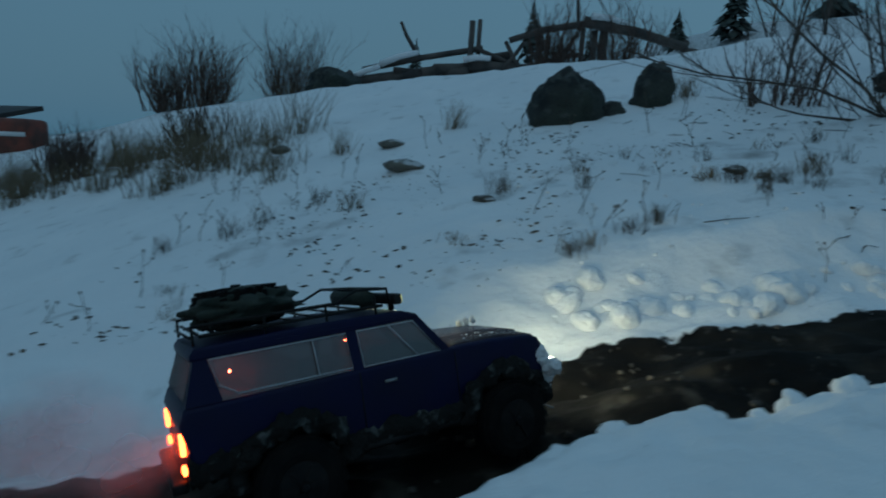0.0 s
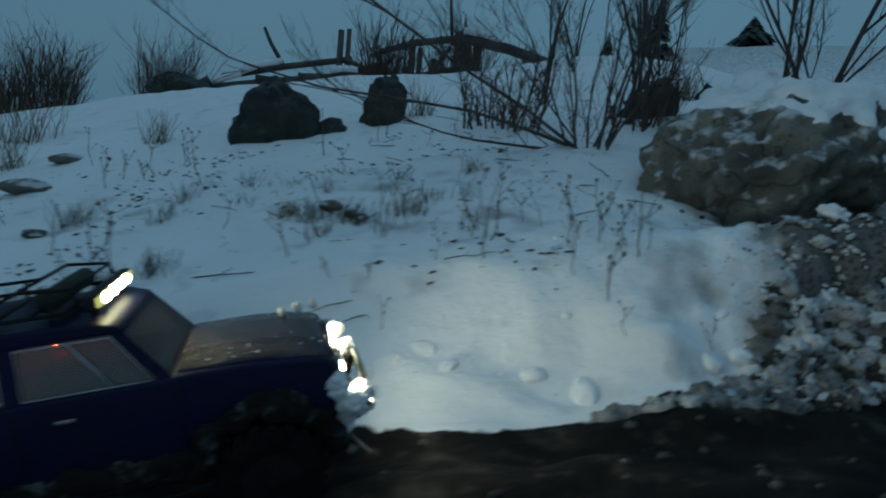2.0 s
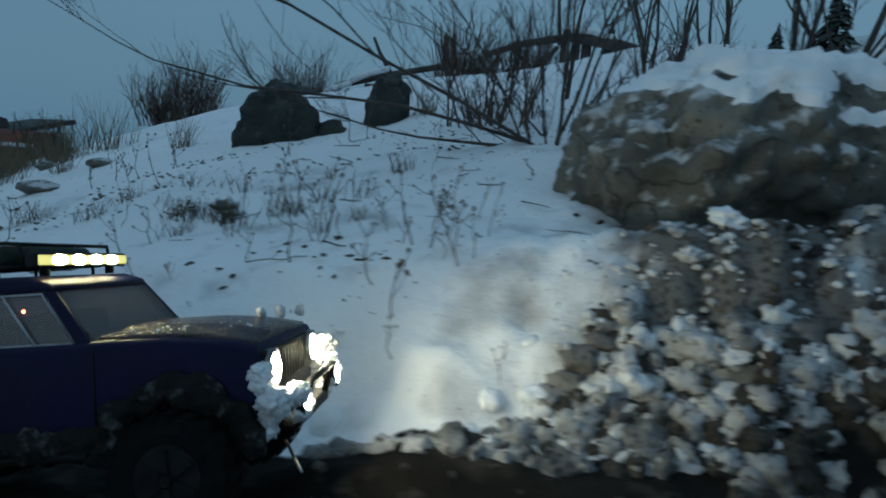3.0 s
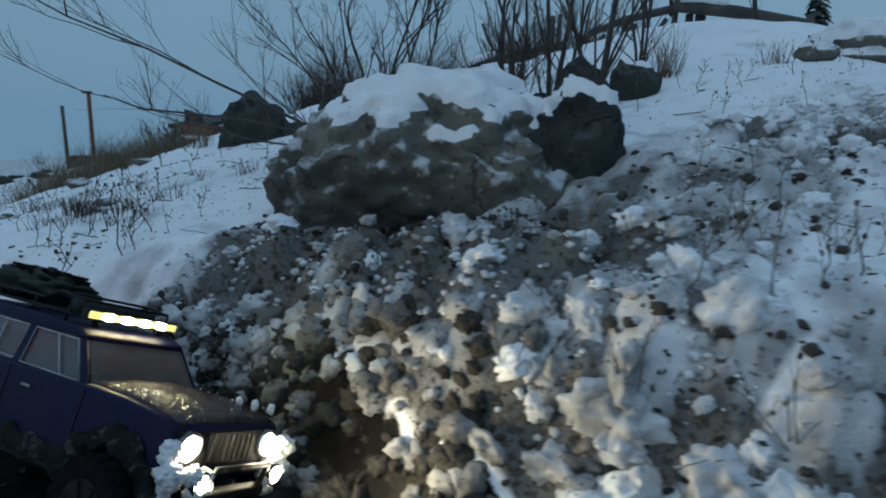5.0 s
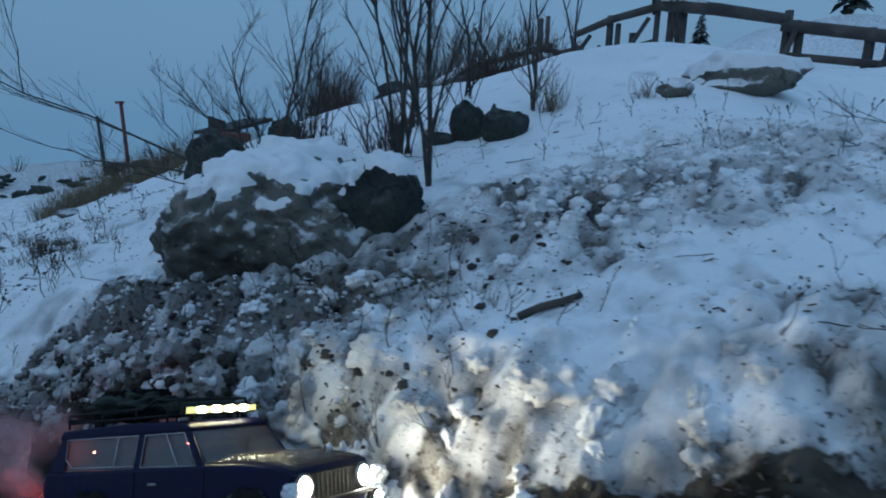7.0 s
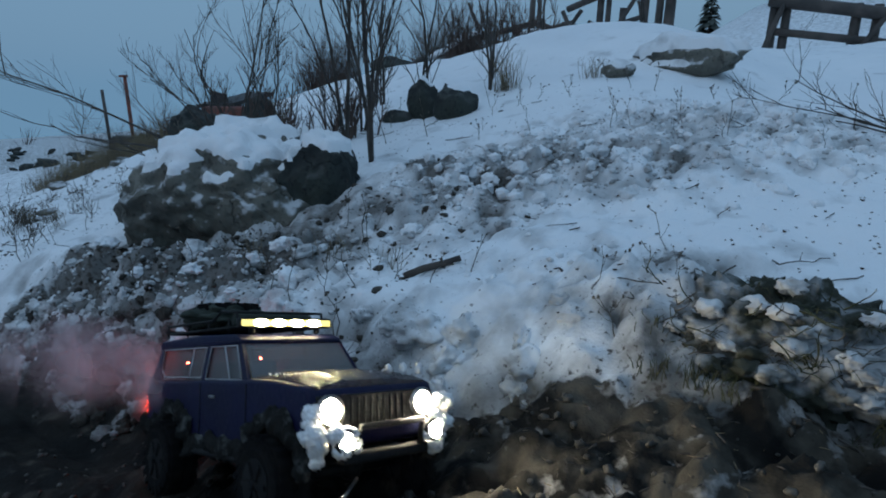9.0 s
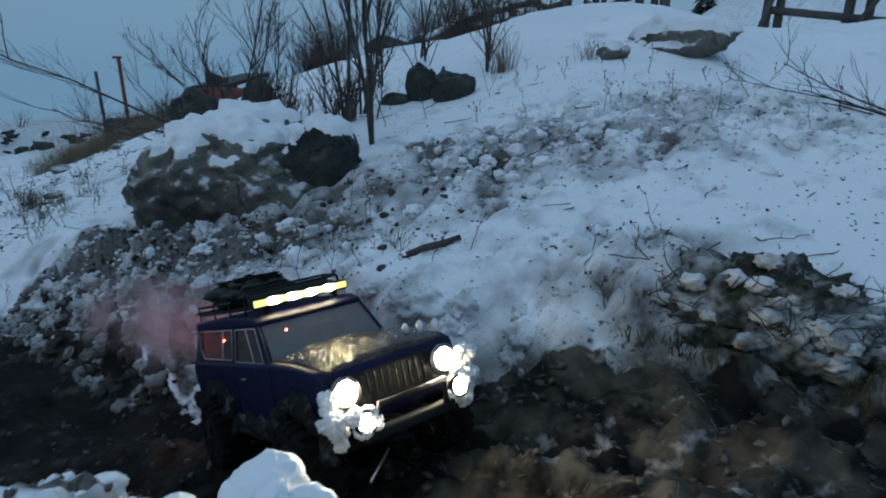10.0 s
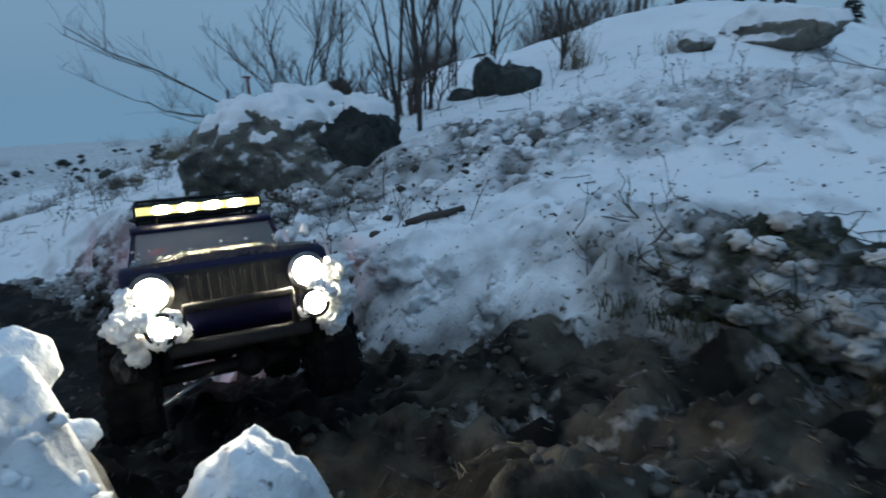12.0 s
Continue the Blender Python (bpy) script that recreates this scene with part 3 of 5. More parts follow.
big = stone("boulder", (2.155, 1.885, 0.640), (0.395, 0.285, 0.282), 6, ROCK, "large rounded grey granite boulder with a ragged snow cap", (0.42, 0.016, 1.20, 0.42, 0.21), 8, 6, 0.15, freq=1.6, chip=0.016)
stone("boulder", (2.465, 1.95, 0.725), (0.14, 0.15, 0.185), 9, ROCK_DARK, "dark angular stone leaning against the large boulder, snow on top", (0.50, 0.022, 0.0, 0.12), 20, 5, 0.15, chip=0.003)
stone("boulder", (0.575, 2.93, 0.77), (0.185, 0.15, 0.185), 14, ROCK_DARK, "dark bare upright stone on the snowy brow", None, 10, 4, 0.24)
stone("boulder", (0.80, 2.96, 0.76), (0.075, 0.08, 0.07), 15, ROCK_DARK, "small dark stone beside a taller one", None, 40, 3, 0.2)
stone("boulder", (1.02, 3.02, 0.87), (0.105, 0.10, 0.155), 17, ROCK_DARK, "dark upright stone standing alone in the snow", None, 0, 4, 0.2)
stone("boulder", (2.215, 2.93, 1.000), (0.072, 0.065, 0.115), 21, ROCK_DARK, "squat dark stone in a small heap", (0.75, 0.015), 0, 3)
stone("boulder", (2.425, 2.86, 0.995), (0.095, 0.075, 0.095), 22, ROCK_DARK, "rounded dark stone in a small heap", (0.75, 0.015), 30, 3)
stone("boulder", (2.10, 2.90, 0.925), (0.09, 0.06, 0.045), 23, ROCK_DARK, "flat dark stone half buried in snow", None, 10, 3)
stone("boulder", (2.665, 2.84, 0.955), (0.035, 0.03, 0.025), 24, ROCK_DARK, "fist-sized dark stone in the snow", None, 0, 3)
stone("boulder", (2.20, 3.05, 1.0), (0.10, 0.07, 0.05), 25, ROCK_DARK, "long dark stone lying behind the boulder", None, 20, 3)
stone("boulder", (3.22, 3.62), (0.25, 0.12, 0.10), 26, ROCK, "long low rock face showing through the snow on the brow", (0.30, 0.03), -14, 4, 0.2, 0.7)
stone("boulder", (2.99, 3.28), (0.075, 0.05, 0.035), 27, ROCK, "small flat stone under a lip of snow", (0.7, 0.02), 0, 3)
stone("boulder", (-1.45, 7.6), (0.32, 0.3, 0.22), 29, ROCK_DARK, "dark stone at the end of the broken fence", None, 0, 3)
for k, (x, y, s) in enumerate([(-0.155, 2.45, 0.085), (-0.25, 2.89, 0.07), (0.99, 1.80, 0.03), (0.93, 1.86, 0.045), (-0.9, 3.3, 0.08), (0.15, 1.95, 0.04)]):
    stone("field_stone", (x, y), (s, s * 0.7, s * 0.35), 40 + k, ROCK, "flat weathered stone half sunk in snow", None, 30 * k, 3, 0.2, 0.6, "field stones on the slope")


# ---- truck ----
def arch(cx, cz, r, a0, a1, n=10):
    return [(cx + r * math.cos(radians(a0 + (a1 - a0) * k / n)), cz + r * math.sin(radians(a0 + (a1 - a0) * k / n))) for k in range(n + 1)]


def extruded(profile, half, bevel=0.004, pinch=1.0):
    """A side profile (x, z) swept across the truck's width."""
    bm = bmesh.new()
    a = [bm.verts.new((x, -half, z)) for x, z in profile]
    b = [bm.verts.new((x, half, z)) for x, z in profile]
    n = len(profile)
    bm.faces.new(a)
    bm.faces.new(b[::-1])
    for i in range(n):
        bm.faces.new((a[i], b[i], b[(i + 1) % n], a[(i + 1) % n]))
    bmesh.ops.recalc_face_normals(bm, faces=bm.faces)
    rim = [e for e in bm.edges if len({v.co.y > 0 for v in e.verts}) == 1]
    if bevel:
        bmesh.ops.bevel(bm, geom=rim, offset=bevel, segments=3, affect="EDGES", profile=0.6)
    return bm


def tyre_mesh():
    """A knobbly tyre round the y axis."""
    bm = bmesh.new()
    R, w = 0.053, 0.022
    prof = [(0.030, -w), (0.040, -w * 1.1), (0.049, -w), (R - 0.001, -w * 0.7), (R - 0.0005, 0), (R - 0.001, w * 0.7), (0.049, w), (0.040, w * 1.1), (0.030, w)]
    rings = []
    for k in range(40):
        a = 2 * math.pi * k / 40
        rings.append([bm.verts.new((r * math.cos(a), y, r * math.sin(a))) for r, y in prof])
    for k in range(40):
        p, q = rings[k], rings[(k + 1) % 40]
        for i in range(len(prof) - 1):
            bm.faces.new((p[i], p[i + 1], q[i + 1], q[i]))
    for k in range(20):
        for side in (-1, 1):
            a = 360 * (k + (0.5 if side > 0 else 0)) / 20
            m = Matrix.Rotation(radians(a), 4, "Y")
            add_box(bm, (R + 0.0005, side * 0.011, 0), (0.006, 0.016, 0.009), m)
            add_box(bm, (R - 0.005, side * w * 1.02, 0), (0.009, 0.004, 0.007), m)
    return finish(bm, "tyre", RUBBER, False)


def rim_mesh():
    bm = bmesh.new()
    for y in (-0.020, 0.020):
        bmesh.ops.create_cone(bm, cap_ends=True, segments=24, radius1=0.030, radius2=0.030, depth=0.006, matrix=pose(0, y, 0, 90))
    bmesh.ops.create_cone(bm, cap_ends=True, segments=24, radius1=0.026, radius2=0.026, depth=0.036, matrix=pose(0, 0, 0, 90))
    for k in range(6):
        a = radians(60 * k)
        for y in (-0.0245, 0.0245):
            add_box(bm, (0.017, y, 0), (0.020, 0.003, 0.006), Matrix.Rotation(a, 4, "Y"))
    for y in (-0.026, 0.026):
        bmesh.ops.create_cone(bm, cap_ends=True, segments=12, radius1=0.007, radius2=0.005, depth=0.006, matrix=pose(0, y, 0, 90))
    return finish(bm, "rim", RIM, False)


def crust(bm, c, size, seed, sub=3):
    """A knob of frozen slush, added to a bmesh."""
    q = lump(size, seed, 0.35, sub, 2.6, 3)
    me = bpy.data.meshes.new("tmp")
    q.to_mesh(me)
    q.free()
    k = len(bm.verts)
    bm.from_mesh(me)
    bpy.data.meshes.remove(me)
    bm.verts.ensure_lookup_table()
    for v in bm.verts[k:]:
        v.co += Vector(c)


def build_truck():
    t = thing("toy_truck", None, "muddy dark blue radio-controlled off-road truck with lit lamps", "toy truck")
    FA, RA = 0.158, -0.158
    prof = [(-0.280, 0.088), (-0.276, 0.120), (-0.283, 0.150), (-0.276, 0.168), (0.074, 0.172), (0.090, 0.173), (0.150, 0.172), (0.215, 0.166), (0.231, 0.160), (0.235, 0.150), (0.234, 0.100), (0.226, 0.092)]
    prof += arch(FA, 0.058, 0.066, 28, 152) + [(0.085, 0.074), (-0.085, 0.074)] + arch(RA, 0.058, 0.066, 28, 152) + [(-0.235, 0.085)]
    part("body", extruded(prof, 0.097, 0.006), PAINT, t, "dark blue painted body")
    bm = bmesh.new()
    for k in range(14):
        a, e = 0.082 + 0.146 * k / 14, 0.082 + 0.146 * (k + 1) / 14
        ga, ge = (0.1765 - 0.012 * max(0, (q - 0.14) / 0.09) ** 2 for q in (a, e))
        for s in (-1, 1):
            for y0, y1, u0, u1 in ((0, 0.040, 0.004, 0.004), (0.040, 0.046, 0.004, 0.001), (0.046, 0.086, 0.001, -0.001)):
                q = [bm.verts.new(v) for v in ((a, s * y0, ga + u0), (e, s * y0, ge + u0), (e, s * y1, ge + u1), (a, s * y1, ga + u1))]
                bm.faces.new(q if s > 0 else q[::-1])
    bmesh.ops.remove_doubles(bm, verts=bm.verts, dist=0.0003)
    rim_edges = [e for e in bm.edges if e.is_boundary]
    g = bmesh.ops.extrude_edge_only(bm, edges=rim_edges)
    for v in g["geom"]:
        if isinstance(v, bmesh.types.BMVert):
            v.co.z -= 0.008
    part("hood", bm, HOOD_PAINT, t, "wet dull red-brown hood")
    # cabin shell: belt line to roof line
    zb, zt = 0.169, 0.222
    yb, yt = 0.0935, 0.083

    def side(x0, x1, x2, x3, s, name, material, inset=0.0, thick=0.004, lo=0.0, hi=1.0):
        """A panel between belt (x0 to x1) and roof (x3 to x2)."""
        def at(xb, xt, f):
            return Vector((xb + (xt - xb) * f, s * (yb + (yt - yb) * f - inset), zb + (zt - zb) * f))
        q = [at(x0, x3, lo), at(x1, x2, lo), at(x1, x2, hi), at(x0, x3, hi)]
        return part(name, add_slab(bmesh.new(), q if s < 0 else q[::-1], thick), material, t, smooth=False)

    for s in (-1, 1):
        side(-0.274, -0.232, -0.244, -0.256, s, "pillar", PAINT)
        side(-0.068, -0.054, -0.056, -0.070, s, "pillar", PAINT)
        side(0.066, 0.080, 0.040, 0.028, s, "pillar", PAINT)
        side(-0.235, -0.066, -0.068, -0.246, s, "rear_side_window", PANE, 0.002, 0.002)
        side(-0.055, 0.068, 0.030, -0.057, s, "door_window", PANE, 0.002, 0.002)
        for a, b, c, d in ((-0.230, -0.069, -0.071, -0.242), (-0.053, 0.064, 0.026, -0.055)):
            bm = bmesh.new()
            def at(xb, xt, f):
                return Vector((xb + (xt - xb) * f, s * (yb + (yt - yb) * f + 0.001), zb + (zt - zb) * f))
            low = 0.10 if a < -0.1 else 0.06
            pts = [at(a + 0.02 * (a < -0.1), d, low), at(b, c, low), at(b, c, 0.94), at(a, d, 0.94)]
            if a < -0.1:
                pts.insert(0, at(a, d, 0.36))
            add_tube(bm, pts + [pts[0]], 0.0011, sides=5)
            add_tube(bm, [at(b - 0.035, c - 0.045, low), at(b - 0.042, c - 0.038, 0.94)] if a > -0.1 else [at(b - 0.045, c - 0.045, low), at(b - 0.045, c - 0.045, 0.94)], 0.0011, sides=5)
            part("window_trim", bm, TRIM, t, "pale trim round the window")
        bm = bmesh.new()
        add_box(bm, (-0.02, s * 0.0985, 0.148), (0.018, 0.003, 0.004), bevel=0.001)
        part("door_handle", bm, STEEL, t)
        for x in (-0.062, 0.082):
            part("door_seam", add_box(bmesh.new(), (x, s * 0.0975, 0.124), (0.0012, 0.0012, 0.085)), BLACK, t)
    bm = bmesh.new()
    top = [(-0.262, 0.226), (-0.256, 0.234), (-0.10, 0.238), (0.015, 0.235), (0.036, 0.228), (0.041, 0.221), (-0.262, 0.219)]
    part("roof", extruded(top, 0.085, 0.004), PAINT, t)
    part("windscreen", add_slab(bmesh.new(), [(0.079, -0.086, 0.171), (0.079, 0.086, 0.171), (0.039, 0.078, 0.222), (0.039, -0.078, 0.222)], 0.002), PANE, t, smooth=False)
    part("rear_window", add_slab(bmesh.new(), [(-0.275, 0.080, 0.176), (-0.275, -0.080, 0.176), (-0.259, -0.072, 0.220), (-0.259, 0.072, 0.220)], 0.002), PANE, t, smooth=False)
    for s in (-1, 1):
        part("rear_frame", add_slab(bmesh.new(), [(-0.274, s * 0.092, 0.169), (-0.274, s * 0.080, 0.169), (-0.258, s * 0.071, 0.222), (-0.258, s * 0.083, 0.222)][::s], 0.003), PAINT, t, smooth=False)
    bm = bmesh.new()
    add_box(bm, (-0.09, 0, 0.168), (0.34, 0.17, 0.004))
    add_box(bm, (-0.02, 0.04, 0.182), (0.05, 0.05, 0.03), bevel=0.008)
    add_box(bm, (-0.02, -0.04, 0.182), (0.05, 0.05, 0.03), bevel=0.008)
    add_box(bm, (-0.16, 0, 0.182), (0.06, 0.14, 0.03), bevel=0.008)
    part("cabin_interior", bm, CABIN, t, "dark seats and cabin floor")
    for x, y, z, r in ((-0.045, -0.01, 0.200, 0.0016), (-0.215, -0.055, 0.196, 0.0018)):
        bm = bmesh.new()
        bmesh.ops.create_uvsphere(bm, u_segments=10, v_segments=8, radius=r, matrix=pose(x, y, z))
        part("cabin_lamp", bm, LAMP_CABIN, t, "small red lamp glowing inside the cabin")
    # front
    bm = bmesh.new()
    add_box(bm, (0.2355, 0, 0.134), (0.005, 0.176, 0.040), bevel=0.002)
    g = part("grille", bm, BLACK, t, "black slotted grille")
    for k in range(9):
        part("slot", add_box(bmesh.new(), (0.2375, -0.040 + 0.010 * k, 0.134), (0.003, 0.0035, 0.032), bevel=0.001), BLACK, g)
    for s in (-1, 1):
        bm = bmesh.new()
        bmesh.ops.create_cone(bm, cap_ends=True, segments=24, radius1=0.0185, radius2=0.0195, depth=0.008, matrix=pose(0.238, s * 0.072, 0.136, 0, 90))
        h = part("headlight", bm, STEEL, t, "round headlight, switched on")
        bm = bmesh.new()
        bmesh.ops.create_uvsphere(bm, u_segments=20, v_segments=10, radius=0.0150, matrix=Matrix.Translation((0.2405, s * 0.072, 0.136)) @ Matrix.Diagonal((0.35, 1, 1, 1)))
        part("lens", bm, LAMP_WHITE, h, "bright white lens")
        bm = bmesh.new()
        bmesh.ops.create_cone(bm, cap_ends=True, segments=20, radius1=0.013, radius2=0.0145, depth=0.014, matrix=pose(0.262, s * 0.068, 0.103, 0, 90))
        f = part("fog_lamp", bm, BLACK, t, "round fog lamp on the bumper")
        bm = bmesh.new()
        bmesh.ops.create_uvsphere(bm, u_segments=16, v_segments=8, radius=0.0108, matrix=Matrix.Translation((0.268, s * 0.068, 0.103)) @ Matrix.Diagonal((0.35, 1, 1, 1)))
        part("lens", bm, LAMP_FOG, f, "bright white lens")
        bm = bmesh.new()
        add_box(bm, (-0.281, s * 0.086, 0.128), (0.006, 0.008, 0.026), bevel=0.002)
        add_box(bm, (-0.2815, s * 0.083, 0.098), (0.005, 0.016, 0.010), bevel=0.002)
        part("tail_light", bm, LAMP_RED, t, "glowing red tail light")
    bm = bmesh.new()
    add_box(bm, (0.250, 0, 0.082), (0.018, 0.130, 0.014), bevel=0.004)
    add_tube(bm, [(0.258, -0.050, 0.088), (0.268, -0.048, 0.118), (0.268, 0.048, 0.118), (0.258, 0.050, 0.088)], 0.0038, sides=8)
    part("front_bumper", bm, BLACK, t, "black steel bumper with a hoop")
    bm = bmesh.new()
    add_box(bm, (-0.288, 0, 0.080), (0.018, 0.180, 0.014), bevel=0.004)
    part("rear_bumper", bm, BLACK, t)
    bm = bmesh.new()
    add_tube(bm, [(0.235, -0.030, 0.055), (0.262, -0.075, 0.038)], 0.0018, sides=6)
    part("steering_link", bm, STEEL, t, "thin bare steel rod")
    # chassis
    bm = bmesh.new()
    for s in (-1, 1):
        add_box(bm, (0, s * 0.035, 0.080), (0.46, 0.010, 0.016))
        add_tube(bm, [(FA, s * 0.07, 0.055), (FA - 0.01, s * 0.06, 0.110)], 0.007, sides=8)
        add_tube(bm, [(RA, s * 0.07, 0.055), (RA + 0.01, s * 0.06, 0.110)], 0.007, sides=8)
        add_tube(bm, [(-0.075, s * 0.100, 0.070), (0.075, s * 0.100, 0.070)], 0.005, sides=8)
    for x in (FA, RA):
        add_tube(bm, [(x, -0.085, 0.053), (x, 0.085, 0.053)], 0.008, sides=8)
        bmesh.ops.create_icosphere(bm, subdivisions=2, radius=0.017, matrix=pose(x, 0.015, 0.053))
    add_box(bm, (0, 0, 0.080), (0.10, 0.06, 0.03), bevel=0.004)
    part("chassis", bm, BLACK, t, "black frame, axles and shock absorbers")
    # roof rack
    rack = part("roof_rack", add_tube(bmesh.new(), [(-0.250, -0.082, 0.250), (-0.250, 0.082, 0.250)], 0.002, sides=6), BLACK, t, "black tubular roof rack")

    def rod(name, pts, r):
        part(name, add_tube(bmesh.new(), pts, r, sides=6), BLACK, rack)

    for s in (-1, 1):
        rod("rail", [(-0.248, s * 0.075, 0.246), (-0.010, s * 0.075, 0.246)], 0.0022)
        rod("rail", [(-0.255, s * 0.075, 0.259), (-0.075, s * 0.075, 0.259), (-0.045, s * 0.075, 0.272), (0.000, s * 0.072, 0.268), (0.004, s * 0.072, 0.246)], 0.0022)
        for x in (-0.255, -0.17, -0.09, -0.02):
            rod("post", [(x, s * 0.075, 0.236), (x, s * 0.075, 0.260)], 0.0018)
    for k in range(9):
        rod("crossbar", [(-0.258 + 0.031 * k, -0.075, 0.246), (-0.258 + 0.031 * k, 0.075, 0.246)], 0.0018)
    rod("crossbar", [(-0.045, -0.075, 0.272), (-0.045, 0.075, 0.272)], 0.002)
    rod("crossbar", [(0.000, -0.072, 0.268), (0.000, 0.072, 0.268)], 0.002)
    tm, rm = tyre_mesh(), rim_mesh()
    sp = part("spare_tyre", tm, None, t, "spare tyre lying flat on the roof rack")
    sp.matrix_basis = pose(-0.185, 0.0, 0.271, 90, 0, 0)
    part("rim", rm, None, sp)
    bm = bmesh.new()
    crust(bm, (-0.180, 0.0, 0.270), (0.068, 0.072, 0.026), 71, 4)
    part("cargo_cover", bm, CANVAS, t, "dark green cover over the rear load")
    bm = bmesh.new()
    add_tube(bm, [(-0.025, -0.064, 0.257), (-0.025, 0.0, 0.258), (-0.025, 0.064, 0.257)], 0.011, sides=12)
    part("gear_roll", bm, CANVAS, t, "rolled dark canvas on the rack")
    bm = bmesh.new()
    add_box(bm, (0.014, 0, 0.2515), (0.012, 0.156, 0.015), bevel=0.003)
    for s in (-1, 1):
        add_box(bm, (0.012, s * 0.055, 0.242), (0.006, 0.008, 0.012))
    lb = part("light_bar", bm, BLACK, t, "roof light bar, switched on")
    part("light_strip", add_box(bmesh.new(), (0.0205, 0, 0.2515), (0.002, 0.150, 0.0095), bevel=0.0006), BAR_EDGE, lb, "yellowish lens strip")
    for k in range(4):
        bm = bmesh.new()
        bmesh.ops.create_uvsphere(bm, u_segments=14, v_segments=8, radius=0.0072, matrix=Matrix.Translation((0.0215, -0.045 + 0.030 * k, 0.2515)) @ Matrix.Diagonal((0.35, 1.6, 0.75, 1)))
        part("led", bm, LAMP_BAR, lb, "bright warm white diode")
    # frozen slush on the fenders, bumper and hood
    rnd = random.Random(4)
    for name, spots, material, label in (
        ("slush_crust", [(FA, 0.115, 9), (RA, 0.112, 10)], CRUST, "grey frozen slush caked over the wheel arch"),):
        for x, z, n in spots:
            for s in (-1, 1):
                bm = bmesh.new()
                ring = [(x + 0.069 * math.cos(radians(a)), s * 0.098, 0.056 + 0.069 * math.sin(radians(a))) for a in range(4, 180, 4)]
                add_tube(bm, ring, 0.012, 0.012, 14)
                for v in bm.verts:
                    q = v.co * 55 + Vector((s * 3, x * 40, 0))
                    k = 1.0 + noise.fractal(q, 0.8, 2.1, 4) * 0.9
                    c0 = Vector((x, s * 0.098, 0.056))
                    f = (v.co - c0)
                    base = c0 + Vector((f.x, 0, f.z)).normalized() * 0.069
                    v.co = base + (v.co - base) * max(0.25, k) * Vector((1, 0.85, 1.15))
                part(name, bm, material, t, label)
    for s in (-1, 1):
        for x0, x1, z0 in ((-0.279, -0.222, 0.100), (-0.090, 0.090, 0.080)):
            bm = add_tube(bmesh.new(), [(x0 + (x1 - x0) * k / 24, s * 0.0975, z0) for k in range(25)], 0.011, 0.011, 12)
            for v in bm.verts:
                k = max(0.2, 1 + noise.fractal(v.co * 60 + Vector((0, s, 5)), 0.8, 2.1, 4) * 0.9)
                v.co.y = s * 0.0975 + (v.co.y - s * 0.0975) * k * 0.6
                v.co.z = z0 + (v.co.z - z0) * k * 1.3
            part("slush_crust", bm, CRUST, t, "grey slush frozen along the sill")
    for s in (-1, 1):
        for k in range(5):
            q = rnd.uniform(0.010, 0.016)
            bm = bmesh.new()
            crust(bm, (0.243 + rnd.uniform(-0.010, 0.008), s * (0.092 + rnd.uniform(-0.006, 0.012)), 0.135 - 0.013 * k), (q, q, q * 0.9), 500 + k + 7 * s, 4)
            part("snow_clump", bm, CRUST_WHITE, t, "white snow packed beside the headlight")
    for s, y, z, q in ((-1, 0.060, 0.110, 0.012), (-1, 0.079, 0.112, 0.014), (-1, 0.071, 0.094, 0.012), (-1, 0.053, 0.098, 0.011), (1, 0.081, 0.110, 0.012), (1, 0.074, 0.119, 0.010), (1, 0.060, 0.098, 0.010)):
        bm = bmesh.new()
        crust(bm, (0.262, s * y, z), (q * 0.88, q * 0.88, q * 0.75), int(900 + 1000 * y + s), 4)
        part("snow_clump", bm, CRUST_WHITE, t, "white snow caked round the fog lamp")
    bm = bmesh.new()
    for k in range(34):
        q = rnd.uniform(0.0008, 0.0024)
        crust(bm, (rnd.uniform(0.09, 0.23), rnd.uniform(-0.085, 0.085), 0.1785), (q, q, q * 0.6), 700 + k, 1)
    for k in range(3):
        crust(bm, (0.226 - 0.02 * k, 0.080 - 0.01 * k, 0.179), (0.006, 0.005, 0.008), 800 + k, 2)
    tagged(part("ice_crumbs", bm, CRUST_WHITE, t, "crumbs of ice on the hood"), kind="stuff")
    wheels = []
    for x in (FA, RA):
        for s in (-1, 1):
            w = new("wheel")
            w.parent = t
            part("tyre", tm, None, w, "black knobbly off-road tyre")
            part("rim", rm, None, w)
            wheels.append((w, (x, s * 0.100, 0.053)))
    return t, wheels


truck, truck_wheels = build_truck()


